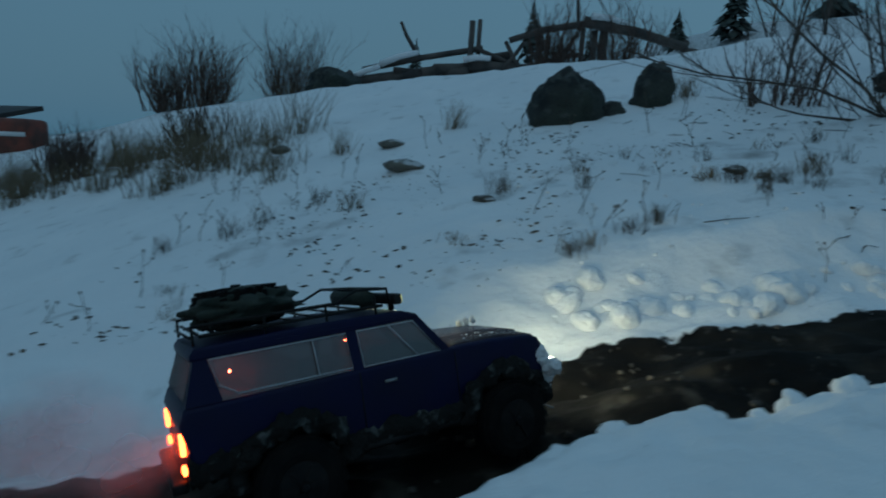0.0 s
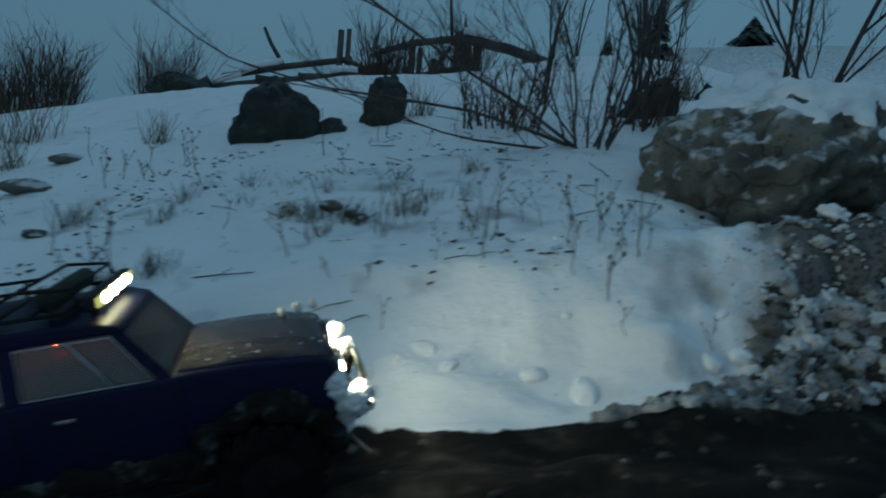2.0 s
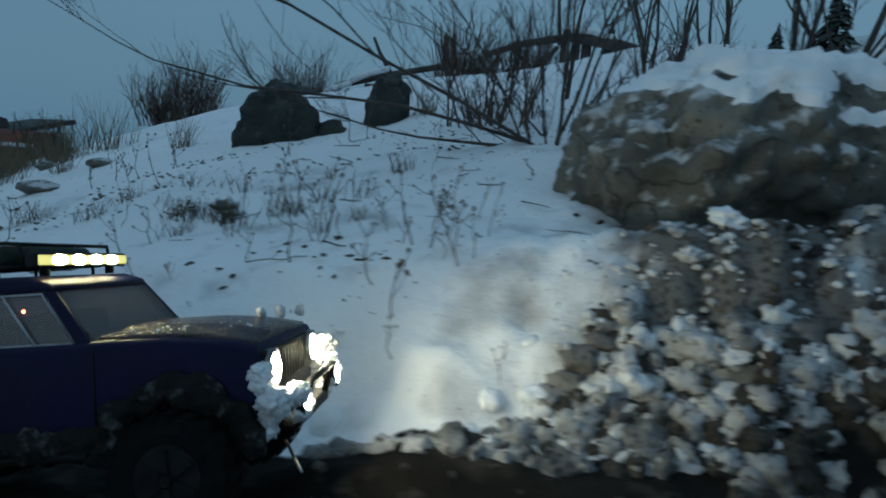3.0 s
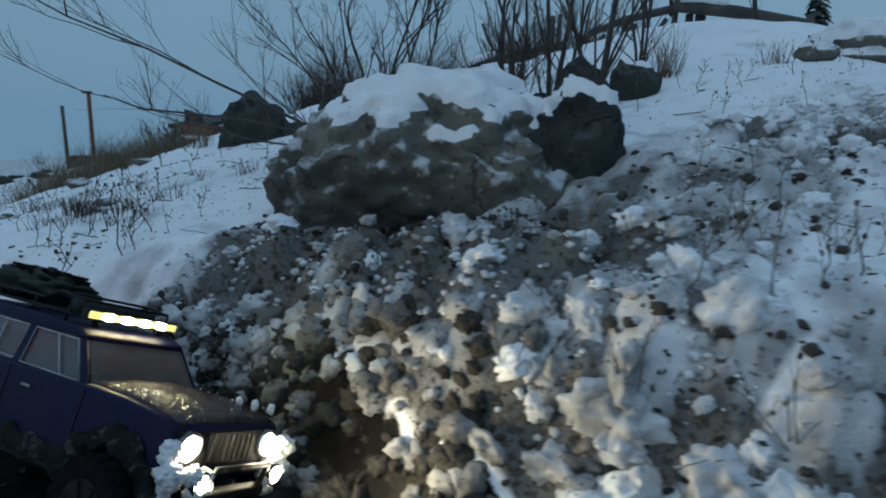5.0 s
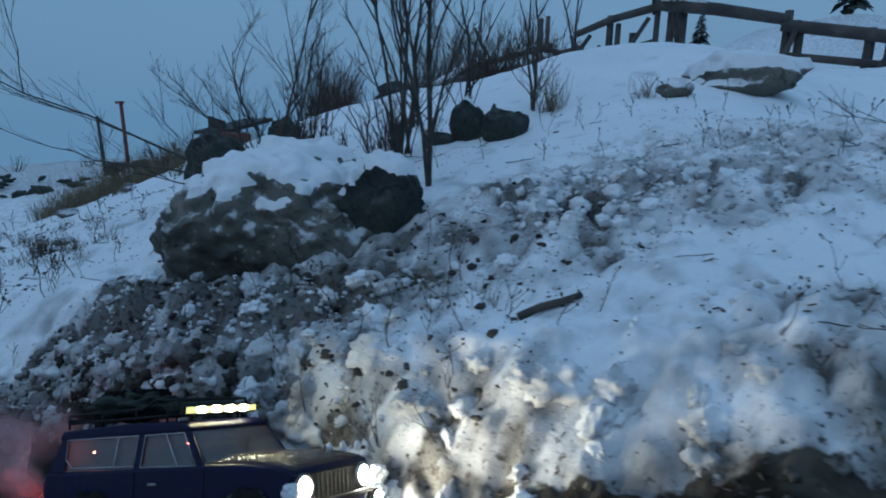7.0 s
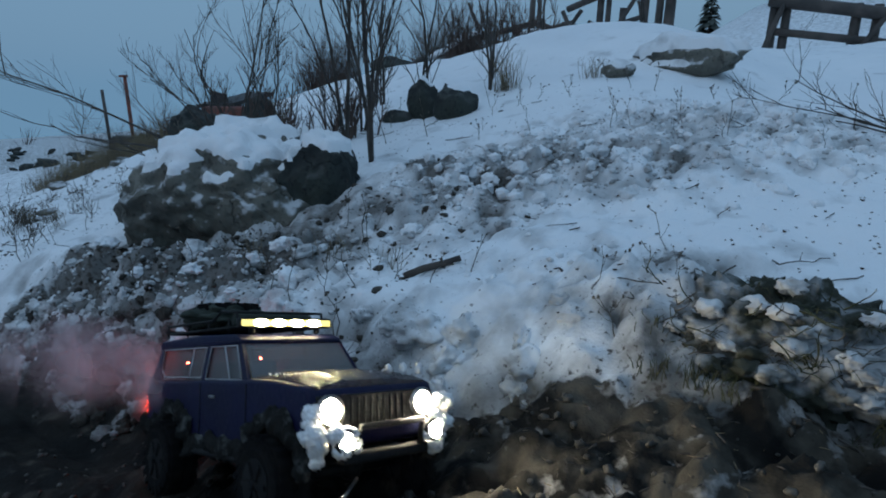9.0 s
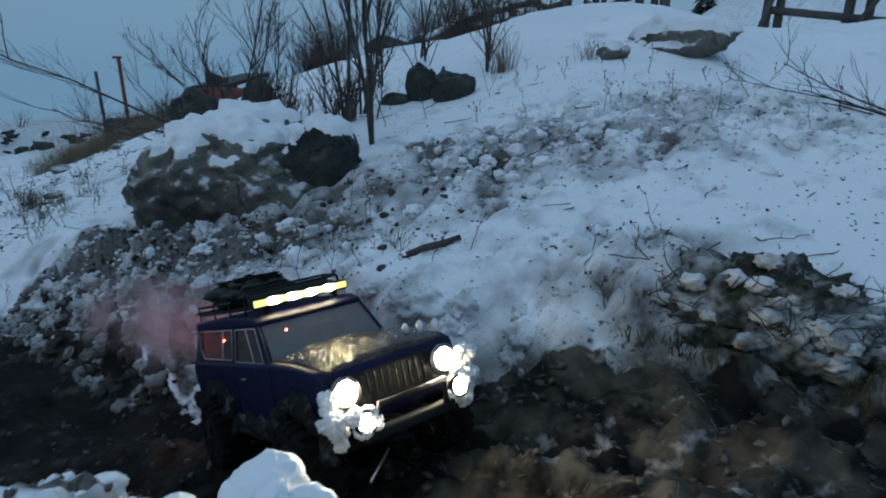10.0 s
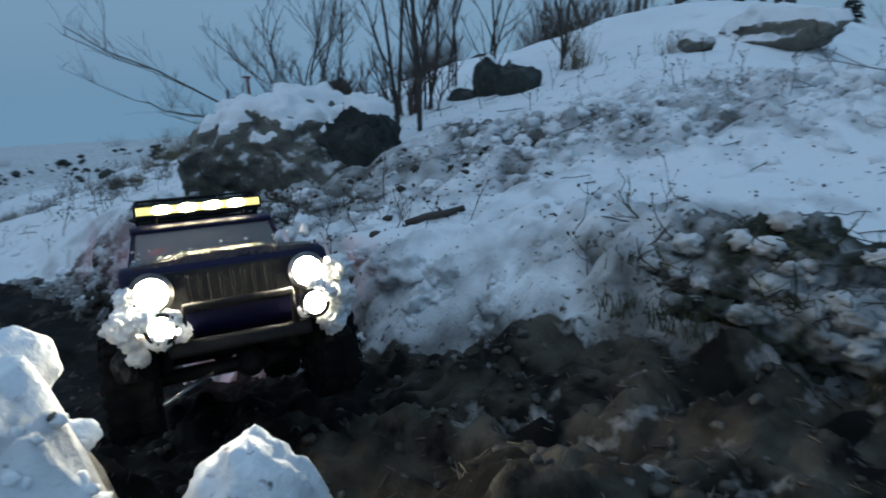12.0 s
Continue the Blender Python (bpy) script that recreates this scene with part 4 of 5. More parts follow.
# ---- smoke behind the truck ----
def build_smoke(seed, n, label):
    """A drifting haze: curled wisps, dense in the middle and thinning to nothing at the rim."""
    t = thing("exhaust_smoke", None, label, "smoke")
    rnd = random.Random(seed)
    for k in range(n):
        f = k / (n - 1)
        r = 0.05 + 0.05 * f * rnd.uniform(0.7, 1.3)
        bm = bmesh.new()
        tilt = pose(0, 0, 0, 90 + rnd.uniform(-25, 25), rnd.uniform(-25, 25), rnd.uniform(-35, 35))
        rings, seg = 7, 20
        fade = bm.verts.layers.float.new("fade")
        rows = []
        for i in range(rings + 1):
            q = i / rings
            row = []
            for j in range(seg if i else 1):
                a = 2 * math.pi * j / seg
                p = tilt @ Vector((1.5 * r * q * math.cos(a), r * q * math.sin(a), 0.35 * r * q * q + 0.12 * r * math.sin(3 * a + k) * q))
                v = bm.verts.new(p)
                v[fade] = (1 - q * q) ** 2
                row.append(v)
            rows.append(row)
        for j in range(seg):
            bm.faces.new((rows[0][0], rows[1][j], rows[1][(j + 1) % seg]))
            for i in range(1, rings):
                bm.faces.new((rows[i][j], rows[i + 1][j], rows[i + 1][(j + 1) % seg], rows[i][(j + 1) % seg]))
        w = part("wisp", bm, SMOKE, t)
        w.matrix_basis = pose(-0.02 - 0.42 * f + rnd.gauss(0, 0.02), rnd.gauss(0, 0.05), rnd.gauss(0, 0.030) + 0.01)
    return t


smoke = build_smoke(900, 16, "thin exhaust smoke hanging behind the truck, tinted with tail-lamp red")


# ---- plants ----
def branch(bm, p, d, length, r, depth, rnd, sides=5, bend=0.25, kids=(2, 4), droop=0.0):
    """A crooked branch with side twigs."""
    pts, q, n = [p.copy()], p.copy(), 5
    dd = d.normalized()
    for k in range(n):
        dd = (dd + Vector((rnd.uniform(-1, 1), rnd.uniform(-1, 1), rnd.uniform(-0.6, 1) - droop)) * bend / n * 1.6).normalized()
        q = q + dd * length / n
        pts.append(q.copy())
    add_tube(bm, pts, r, max(r * 0.35, 0.0006), sides, caps=False)
    if depth <= 0:
        return
    for _ in range(rnd.randint(*kids)):
        k = rnd.randint(1, n)
        axis_d = (pts[k] - pts[k - 1]).normalized()
        out = Vector((rnd.uniform(-1, 1), rnd.uniform(-1, 1), rnd.uniform(-0.2, 0.9))).normalized()
        branch(bm, pts[k - 1].lerp(pts[k], rnd.random()), axis_d + out * 0.75, length * rnd.uniform(0.3, 0.55), r * 0.45, depth - 1, rnd, max(3, sides - 1), bend, kids, droop)


def shrub(name, at, stems, label, material, seed, height_m, r, lean=0.35, depth=2, kids=(3, 5), group="", bases=0.05, directions=None, low=0.65):
    ob = thing(name, None, label, "shrub", group, at=pose(at[0], at[1], (ground_z(at[0], at[1]) if len(at) == 2 else at[2]) - 0.02))
    rnd = random.Random(seed)
    for k in range(stems):
        bm = bmesh.new()
        a = rnd.uniform(0, 2 * math.pi)
        d = Vector((math.cos(a) * lean * rnd.random(), math.sin(a) * lean * rnd.random(), 1))
        L = height_m * rnd.uniform(low, 1.08)
        if directions and k < len(directions):
            dx, dy, dz, L = directions[k]
            d = Vector((dx, dy, dz))
        branch(bm, Vector((math.cos(a) * bases, math.sin(a) * bases, 0)) * rnd.random(), d, L, r * rnd.uniform(0.6, 1.1), depth, rnd, 5, 0.6, kids)
        part("stem", bm, material, ob)
    return ob


shrub("bare_bush", (1.72, 2.30), 13, "bare many-stemmed bush growing from the snow beside the boulder", BARK, 5, 0.60, 0.0060, 0.45, 3, (4, 5), bases=0.09,
      directions=[(-0.62, -0.42, 0.25, 1.25), (-0.60, -0.34, 0.19, 1.1), (-0.62, -0.2, 0.05, 0.60), (-0.38, -0.1, 0.42, 0.6), (0.45, 0.1, 0.9, 0.75)])
shrub("bare_sapling", (2.31, 2.26), 2, "thin bare sapling with dark upright trunk behind the boulder", BARK, 8, 0.95, 0.012, 0.05, 3, (4, 6), bases=0.02)
shrub("bare_sapling", (2.45, 2.24), 2, "pair of slim dark trunks rising behind the boulder", BARK, 9, 1.0, 0.012, 0.05, 3, (4, 6), bases=0.02)
for k, (x, y) in enumerate([(2.0, 2.75), (2.15, 3.0), (1.75, 3.2), (2.35, 3.3), (2.75, 4.6), (2.2, 4.3)]):
    shrub("bare_sapling", (x, y), 3, "slender bare sapling on the snowy slope", BARK, 20 + k, 0.75 + 0.1 * (k % 3), 0.008, 0.12, 2, (3, 5), "saplings on the slope", 0.03)
for k, (x, y, h, n) in enumerate([(-3.45, 8.7, 0.80, 60), (-4.1, 8.9, 0.72, 55), (-2.8, 10.9, 1.25, 70), (0.95, 5.6, 0.50, 40), (1.5, 5.4, 0.42, 30), (-2.7, 4.4, 0.30, 30), (-3.3, 5.3, 0.32, 26), (-1.75, 4.3, 0.26, 24), (1.50, 2.72, 0.30, 4), (2.02, 2.62, 0.24, -4)]):
    shrub("willow_shrub", (x, y), n + 24, "dense red-brown leafless willow shrub in the snow", TWIG, 40 + k, h, 0.0048 * (1 + 0.08 * y), 0.48, 2, (4, 6), "willow shrubs behind the brow", 0.10 + 0.025 * y, low=0.35)
shrub("fallen_branch", (4.05, 2.62), 5, "thin leafless branches lying out over the snow", BARK, 60, 0.45, 0.004, 0.2, 2, (3, 4),
      directions=[(-1, 0.0, 0.10, 0.45), (-1, -0.1, 0.02, 0.42), (-0.9, 0.1, 0.22, 0.4), (-1, 0.2, 0.05, 0.35), (-0.8, -0.2, 0.15, 0.3)])


def tuft(name, at, n, h, label, material, seed, spread=0.05, group=""):
    bm = bmesh.new()
    rnd = random.Random(seed)
    for _ in range(n):
        a, r = rnd.uniform(0, 6.28), rnd.random() * spread
        p = Vector((math.cos(a) * r, math.sin(a) * r, -0.01))
        d = Vector((rnd.uniform(-0.4, 0.4), rnd.uniform(-0.4, 0.4), 1))
        L = h * rnd.uniform(0.5, 1.1)
        m = p + d * L * 0.5
        add_tube(bm, [p, m, m + (d + Vector((rnd.uniform(-0.5, 0.5), rnd.uniform(-0.5, 0.5), 0))) * L * 0.5], 0.0014 * (0.6 + h * 3), 0.0005, 3, caps=False)
    return thing(name, finish(bm, name, material), label, "grass", group, at=pose(at[0], at[1], ground_z(at[0], at[1])))


for k, (x, y, h, n) in enumerate([(1.18, 3.02, 0.14, 60), (2.47, 3.25, 0.19, 70), (2.85, 3.35, 0.10, 40), (0.05, 3.05, 0.14, 50), (-0.5, 2.95, 0.13, 50), (-0.75, 2.6, 0.12, 40), (3.0, 1.62, 0.07, 16), (2.85, 1.6, 0.07, 16), (2.62, 1.55, 0.08, 16)]):
    tuft("grass_tuft", (x, y), n, h, "tuft of dry straw-coloured grass in snow", STRAW, 80 + k, 0.06, "dry tufts on the slope")


def weed_mesh(seed):
    """A dry stalk with a few side twigs and seed heads."""
    rnd = random.Random(seed)
    bm = bmesh.new()
    h = rnd.uniform(0.07, 0.17)
    pts = [Vector((0, 0, -0.02))]
    for k in range(4):
        pts.append(pts[-1] + Vector((rnd.uniform(-0.012, 0.012), rnd.uniform(-0.012, 0.012), h / 4)))
    add_tube(bm, pts, 0.0016, 0.0009, 4, caps=False)
    tips = [pts[-1]]
    for k in range(rnd.randint(1, 5)):
        b = pts[rnd.randint(2, 4)]
        e = b + Vector((rnd.uniform(-0.03, 0.03), rnd.uniform(-0.03, 0.03), rnd.uniform(0.015, 0.04)))
        add_tube(bm, [b, b.lerp(e, 0.5) + Vector((0, 0, -0.004)), e], 0.0010, 0.0007, 3, caps=False)
        tips.append(e)
    for p in tips:
        bmesh.ops.create_icosphere(bm, subdivisions=1, radius=rnd.uniform(0.0020, 0.0042), matrix=Matrix.Translation(p) @ Matrix.Diagonal((1, 1, 1.4, 1)))
    return finish(bm, "weed_stalk", WEED)


weeds = [weed_mesh(100 + k) for k in range(14)]
rnd = random.Random(77)


def scatter(n, x0, x1, y0, y1, keep):
    out = []
    while len(out) < n:
        x, y = rnd.uniform(x0, x1), rnd.uniform(y0, y1)
        if keep(x, y):
            out.append((x, y))
    return out


def clear_of_big(x, y):
    return not (1.7 < x < 2.72 and 1.62 < y < 2.3) and not (0.38 < x < 1.15 and 2.75 < y < 3.1)


spots = scatter(62, -1.1, 1.75, 1.42, 2.75, clear_of_big) + scatter(26, 0.85, 1.7, 1.28, 1.75, clear_of_big) + scatter(40, 1.75, 3.9, 2.3, 3.2, clear_of_big) + scatter(14, 2.3, 3.7, 1.38, 1.75, clear_of_big)
for k, (x, y) in enumerate(spots):
    s = rnd.uniform(0.55, 1.15) if x < 1.8 else rnd.uniform(0.5, 1.0)
    w = thing("weed_stalk", weeds[k % 14], "thin dry weed stalk with dark seed heads in the snow", "weed", "dry weeds on the slope")
    w.matrix_basis = pose(x, y, ground_z(x, y), rnd.uniform(-16, 16), rnd.uniform(-16, 16), rnd.uniform(0, 360)) @ Matrix.Diagonal((s, s, s, 1))


for k, (x, y) in enumerate(scatter(24, 0.2, 1.35, 1.62, 2.15, clear_of_big)):
    tuft("grass_tuft", (x, y), 14, rnd.uniform(0.035, 0.08), "small flattened tuft of dead grass in thin snow", WEED if k % 4 else STRAW, 1200 + k, 0.035, "thatch on the thawed patch")


for k, (x, y, n, h) in enumerate([(0.35, 1.44, 60, 0.045), (0.40, 1.47, 40, 0.05), (0.52, 1.54, 50, 0.05), (0.60, 1.57, 50, 0.06), (0.83, 1.82, 60, 0.05), (0.90, 1.78, 50, 0.06), (0.99, 1.75, 60, 0.05), (1.12, 1.80, 40, 0.07), (-0.72, 2.0, 34, 0.08), (-0.62, 2.06, 30, 0.08), (-0.31, 2.06, 34, 0.08), (0.20, 2.02, 24, 0.08), (-0.76, 1.64, 30, 0.03), (-0.70, 1.50, 30, 0.03), (-0.95, 2.0, 30, 0.07), (-0.45, 2.2, 30, 0.08), (0.05, 1.62, 30, 0.035)]):
    tuft("grass_tuft", (x, y), n, h, "dark matted clump of dead grass poking through snow", (WEED, STRAW, BARK)[k % 3], 1400 + k, 0.05, "dead grass clumps on the slope")
for k, (x, y) in enumerate([(2.72, 1.46), (2.80, 1.42), (2.90, 1.40), (2.96, 1.44), (2.62, 1.40), (3.02, 1.40), (2.50, 1.46), (3.18, 1.52)]):
    w = thing("weed_stalk", weeds[(5 * k + 1) % 14], "dry brown stalk standing on the steep verge", "weed", "dry weeds on the slope")
    w.matrix_basis = pose(x, y, ground_z(x, y), 18 - 5 * (k % 4), 9 * (k % 3) - 9, 70 * k) @ Matrix.Diagonal((0.8, 0.8, 0.8, 1))


for k, (x, y) in enumerate([(2.66, 1.30), (2.76, 1.33), (2.84, 1.29), (2.95, 1.31), (2.58, 1.34), (3.05, 1.35)]):
    shrub("dead_weed", (x, y), 3, "dead branching weed stuck in the snowy verge", WEED, 1500 + k, 0.10 + 0.02 * (k % 3), 0.0016, 0.9, 1, (2, 4), "dead weeds on the verge", 0.02)


# ---- sticks, clods, crumbs ----
def stick_mesh(seed, length, r):
    rnd2 = random.Random(seed)
    bm = bmesh.new()
    pts = [Vector((length * (k / 5 - 0.5), rnd2.uniform(-1, 1) * length * 0.05, rnd2.uniform(0, 1) * length * 0.04)) for k in range(6)]
    add_tube(bm, pts, r, r * 0.6, 6)
    if seed % 2:
        add_tube(bm, [pts[2], pts[2] + Vector((length * 0.15, length * 0.16, length * 0.05))], r * 0.6, r * 0.3, 5)
    return finish(bm, "stick", BARK)


p0, p1 = Vector((3.085, 1.548)), Vector((3.175, 1.632))
bm = bmesh.new()
a, b = Vector((p0.x, p0.y, ground_z(*p0) + 0.010)), Vector((p1.x, p1.y, ground_z(*p1) + 0.012))
add_tube(bm, [a, a.lerp(b, 0.35) + Vector((0, 0, 0.004)), a.lerp(b, 0.7), b], 0.0085, 0.0065, 8)
thing("stick", finish(bm, "stick", BARK), "thick broken piece of dark branch lying on snow", "stick")
sticks = [stick_mesh(k, 0.05 + 0.012 * k, 0.0011 + 0.0002 * (k % 4)) for k in range(8)]
for k, (x, y) in enumerate(scatter(100, 0.6, 4.2, 1.38, 2.9, clear_of_big)):
    st = thing("stick", sticks[k % 8], "short thin dark stick lying on the snow", "stick", "sticks strewn on the snow")
    st.matrix_basis = pose(x, y, ground_z(x, y) + 0.002, rnd.uniform(-12, 12), rnd.uniform(-20, 20), rnd.uniform(0, 360))

clods = [finish(lump((1, 0.85, 0.75), 200 + k, 0.42, 4, 1.7, 5), "snow_clod", SNOW_DIRTY if k % 2 else SNOW_CLEAN) for k in range(10)]


clods += [finish(lump((1, 0.85, 0.75), 260 + k, 0.15, 4, 1.6, 0), "snow_clod", SNOW_CLEAN) for k in range(4)]


def place_clod(x, y, s, label="lump of ploughed snow, greyed with grit", group="ploughed snow lumps", kind=None, up=0.10):
    c = thing("snow_clod", clods[rnd.randint(0, 9) if kind is None else kind], label, "snow lump", group)
    c.matrix_basis = pose(x, y, ground_z(x, y) + s * up, rnd.uniform(-40, 40), rnd.uniform(-40, 40), rnd.uniform(0, 360)) @ Matrix.Diagonal((s, s, s * rnd.uniform(0.7, 1), 1))


for x, y in scatter(46, 1.70, 2.95, 1.32, 1.78, lambda x, y: y > float(road_y(x) + far_edge(x)) + 0.03 and rough_zone(np.array(x), np.array(y)) > 0.35 and clear_of_big(x, y)):
    place_clod(x, y, rnd.choice((0.014, 0.020, 0.028, 0.036)) * rnd.uniform(0.7, 1.15), kind=rnd.choice((0, 1, 3, 5, 7, 9)) if x < 2.3 else None)
earth = [finish(lump((1, 0.8, 0.6), 280 + k, 0.5, 3, 1.9, 5), "soil_clod", CLOD_EARTH) for k in range(5)]
for k, (x, y) in enumerate(scatter(60, 1.95, 2.75, 1.42, 1.82, lambda x, y: clear_of_big(x, y) and rnd.random() < 0.2 + float(bump_at(np.array(x), np.array(y), 2.15, 1.6, 0.42, 0.12, 1.0)))
                          + scatter(14, 2.6, 3.3, 1.75, 2.2, lambda x, y: True)):
    s = rnd.uniform(0.005, 0.013)
    o = thing("soil_clod", earth[k % 5], "dark frozen clod of earth among ploughed snow", "soil clod", "earth clods in the ploughed snow")
    o.matrix_basis = pose(x, y, ground_z(x, y) + s * 0.25, rnd.uniform(-40, 40), rnd.uniform(-40, 40), rnd.uniform(0, 360)) @ Matrix.Diagonal((s * rnd.uniform(0.8, 1.8), s * rnd.uniform(0.5, 1), s * 0.6, 1))
for x, y in scatter(34, 2.6, 3.9, 1.75, 2.75, lambda x, y: rough_zone(np.array(x), np.array(y)) > 0.3):
    place_clod(x, y, rnd.uniform(0.012, 0.03))
for x, y in scatter(22, 0.3, 1.9, 1.2, 1.5, lambda x, y: 0.03 < y - float(road_y(x) + far_edge(x)) < 0.12):
    place_clod(x, y, rnd.uniform(0.014, 0.034), "white lump of snow beside the track", "verge snow lumps", rnd.choice((10, 11, 12, 13)), -0.25)
for x, y in scatter(30, 0.30, 1.10, 1.18, 1.55, lambda x, y: 0.0 < y - float(road_y(x) + far_edge(x)) < 0.16):
    place_clod(x, y, rnd.uniform(0.014, 0.048), "soft white lump of snow beside the track", "verge snow lumps", rnd.choice((10, 11, 12, 13)), -0.1)
for k in range(22):
    x = rnd.uniform(2.95, 3.55)
    y = float(road_y(x) - near_edge(x)) - rnd.uniform(-0.01, 0.15)
    place_clod(x, y, rnd.uniform(0.014, 0.036), "wet greyish lump of snow on the near bank", "wet snow lumps", rnd.choice((10, 11, 12, 13, 3)))
for k in range(44):
    x = rnd.uniform(0.0, 1.7)
    y = float(road_y(x) - near_edge(x)) - rnd.uniform(0.0, 0.05)
    place_clod(x, y, rnd.uniform(0.010, 0.024), "white lump of snow on the near verge", "verge snow lumps", rnd.choice((10, 11, 12, 13)))
for x, y, s, kd in [(3.50, 0.685, 0.040, 0), (3.31, 0.72, 0.026, 4), (3.20, 0.70, 0.030, 1), (3.60, 0.76, 0.018, 6), (3.43, 0.73, 0.016, 6)]:
    place_clod(x, y, s, "glistening lump of wet snow on the near bank", "wet snow lumps", 10 + kd % 4)


lumpy = thing("snow_clod", finish(lump((0.052, 0.050, 0.084), 266, 0.11, 5, 1.9, 0), "snow_clod", SNOW_DIRTY), "upright lump of glistening wet snow beside the track", "snow lump", "wet snow lumps")
lumpy.matrix_basis = pose(3.660, 0.85, 0.612, 8, -6, 20)


def crumbs(name, n, region, sizes, material, label, seed, keep, flat=0.6, sub=1, lift=0.2, thin=1.0, group=""):
    """Small bits strewn over the snow: things of their own where they have a group, else countless in one mesh."""
    rnd2 = random.Random(seed)
    base = []
    for k in range(6):
        q = lump((1, 1, flat), seed + k, 0.4, sub, 2.0, 3)
        base.append(([v.co.copy() for v in q.verts], [[v.index for v in f.verts] for f in q.faces]))
        q.free()
    pts = []
    while len(pts) < n:
        x, y = rnd2.uniform(region[0], region[1]), rnd2.uniform(region[2], region[3])
        if keep(x, y, rnd2.random()):
            pts.append((x, y))
    zs = height(np.array([p[0] for p in pts]), np.array([p[1] for p in pts]))
    verts, faces, shared = [], [], []
    for vs, fs in base if group else []:
        me = bpy.data.meshes.new(name)
        me.from_pydata(vs, [], fs)
        me.materials.append(material)
        me.polygons.foreach_set("use_smooth", [True] * len(me.polygons))
        shared.append(me)
    for (x, y), z in zip(pts, zs):
        pick = rnd2.randrange(6)
        vs, fs = base[pick]
        s = rnd2.uniform(*sizes)
        m = pose(x, y, z + s * lift, rnd2.uniform(-25, 25), rnd2.uniform(-25, 25), rnd2.uniform(0, 360)) @ Matrix.Diagonal((s, s * thin * rnd2.uniform(0.4, 1), s, 1))
        if group:
            thing(name, shared[pick], label, "snow lump", group, at=m)
            continue
        k = len(verts)
        verts += [m @ v for v in vs]
        faces += [[k + i for i in f] for f in fs]
    if group:
        return None
    me = bpy.data.meshes.new(name)
    me.from_pydata(verts, [], faces)
    me.materials.append(material)
    me.polygons.foreach_set("use_smooth", [True] * len(me.polygons))
    return thing(name, me, label, "debris", kind="stuff")


def in_rough(x, y, r):
    return clear_of_big(x, y) and y > float(road_y(x) + far_edge(x)) + (0.10 if abs(x - 2.27) < 0.28 else 0.02) and (x < 3.0 or y > 1.6) and r < float(rough_zone(np.array(x), np.array(y))) * 1.3 - 0.3


crumbs("snow_crumbs", 2200, (1.4, 4.1, 1.3, 2.9), (0.002, 0.012), SNOW_DIRTY, "small crumbs of ploughed grey snow", 310, in_rough)
crumbs("snow_crumbs", 160, (0.2, 3.4, 1.15, 2.2), (0.003, 0.010), SNOW_CLEAN, "small crumbs of white snow", 320, lambda x, y, r: clear_of_big(x, y) and y > float(road_y(x) + far_edge(x)) + (0.14 if abs(x - 2.27) < 0.30 else 0.03))
crumbs("leaf_litter", 1800, (-0.8, 4.2, 1.35, 3.2), (0.0012, 0.0046), BARK, "dark bits of bark and leaf on the snow", 330, lambda x, y, r: clear_of_big(x, y) and r < 1.6 * float(fbm(np.array(x * 3.5), np.array(y * 3.5), 97, 3)) + 0.10 + 0.6 * float(rough_zone(np.array(x), np.array(y))), 0.35)
crumbs("leaf_litter", 420, (-1.1, 1.6, 1.40, 2.7), (0.004, 0.014), WEED, "dark dead leaves and grass bits on the snowy slope", 333, lambda x, y, r: clear_of_big(x, y) and r < 1.5 * float(fbm(np.array(x * 2.5), np.array(y * 4.0), 93, 3)) + 0.08, 0.25, 1, 0.1, 0.7)
crumbs("bank_crumbs", 700, (2.9, 3.8, 0.45, 0.85), (0.002, 0.009), SNOW_CAP, "crumbs of wet icy snow on the near bank", 353, lambda x, y, r: not bool(mud_mask(np.array(x), np.array(y))), 0.7, 1, 0.0)
crumbs("bank_grit", 260, (2.9, 3.75, 0.50, 0.82), (0.002, 0.008), MUD, "muddy grit thrown onto the near bank", 357, lambda x, y, r: not bool(mud_mask(np.array(x), np.array(y))) and r < float(fbm(np.array(x * 8), np.array(y * 14), 99, 3)) + 0.3, 0.4, 1, 0.1)
crumbs("mud_clods", 700, (0.0, 4.6, 0.6, 1.6), (0.003, 0.010), MUD, "clods of wet mud on the track", 340, lambda x, y, r: bool(mud_mask(np.array(x), np.array(y))) and r < 0.3 + 0.5 * (x > 2.6), 0.75, 2, 0.0)

crumbs("mud_clods", 260, (3.05, 4.5, 0.75, 1.5), (0.003, 0.009), CLOD_EARTH, "wet churned clods of mud and grass root", 345, lambda x, y, r: bool(mud_mask(np.array(x), np.array(y))) and r < (x - 2.9) * 1.2 and not (x < 3.55 and abs(y - 1.07) < 0.17), 0.7, 2, 0.05)
crumbs("root_litter", 600, (3.0, 4.4, 0.8, 1.5), (0.004, 0.015), BARK, "dark roots and grass churned into the mud", 349, lambda x, y, r: bool(mud_mask(np.array(x), np.array(y))) and not (x < 3.55 and abs(y - 1.07) < 0.17), 0.12, 1, 0.15, 0.12)
crumbs("straw_litter", 260, (3.1, 4.4, 0.8, 1.5), (0.004, 0.014), STRAW, "bits of dead grass trodden into the mud", 347, lambda x, y, r: bool(mud_mask(np.array(x), np.array(y))) and not (x < 3.55 and abs(y - 1.07) < 0.17), 0.08, 1, 0.15, 0.10)

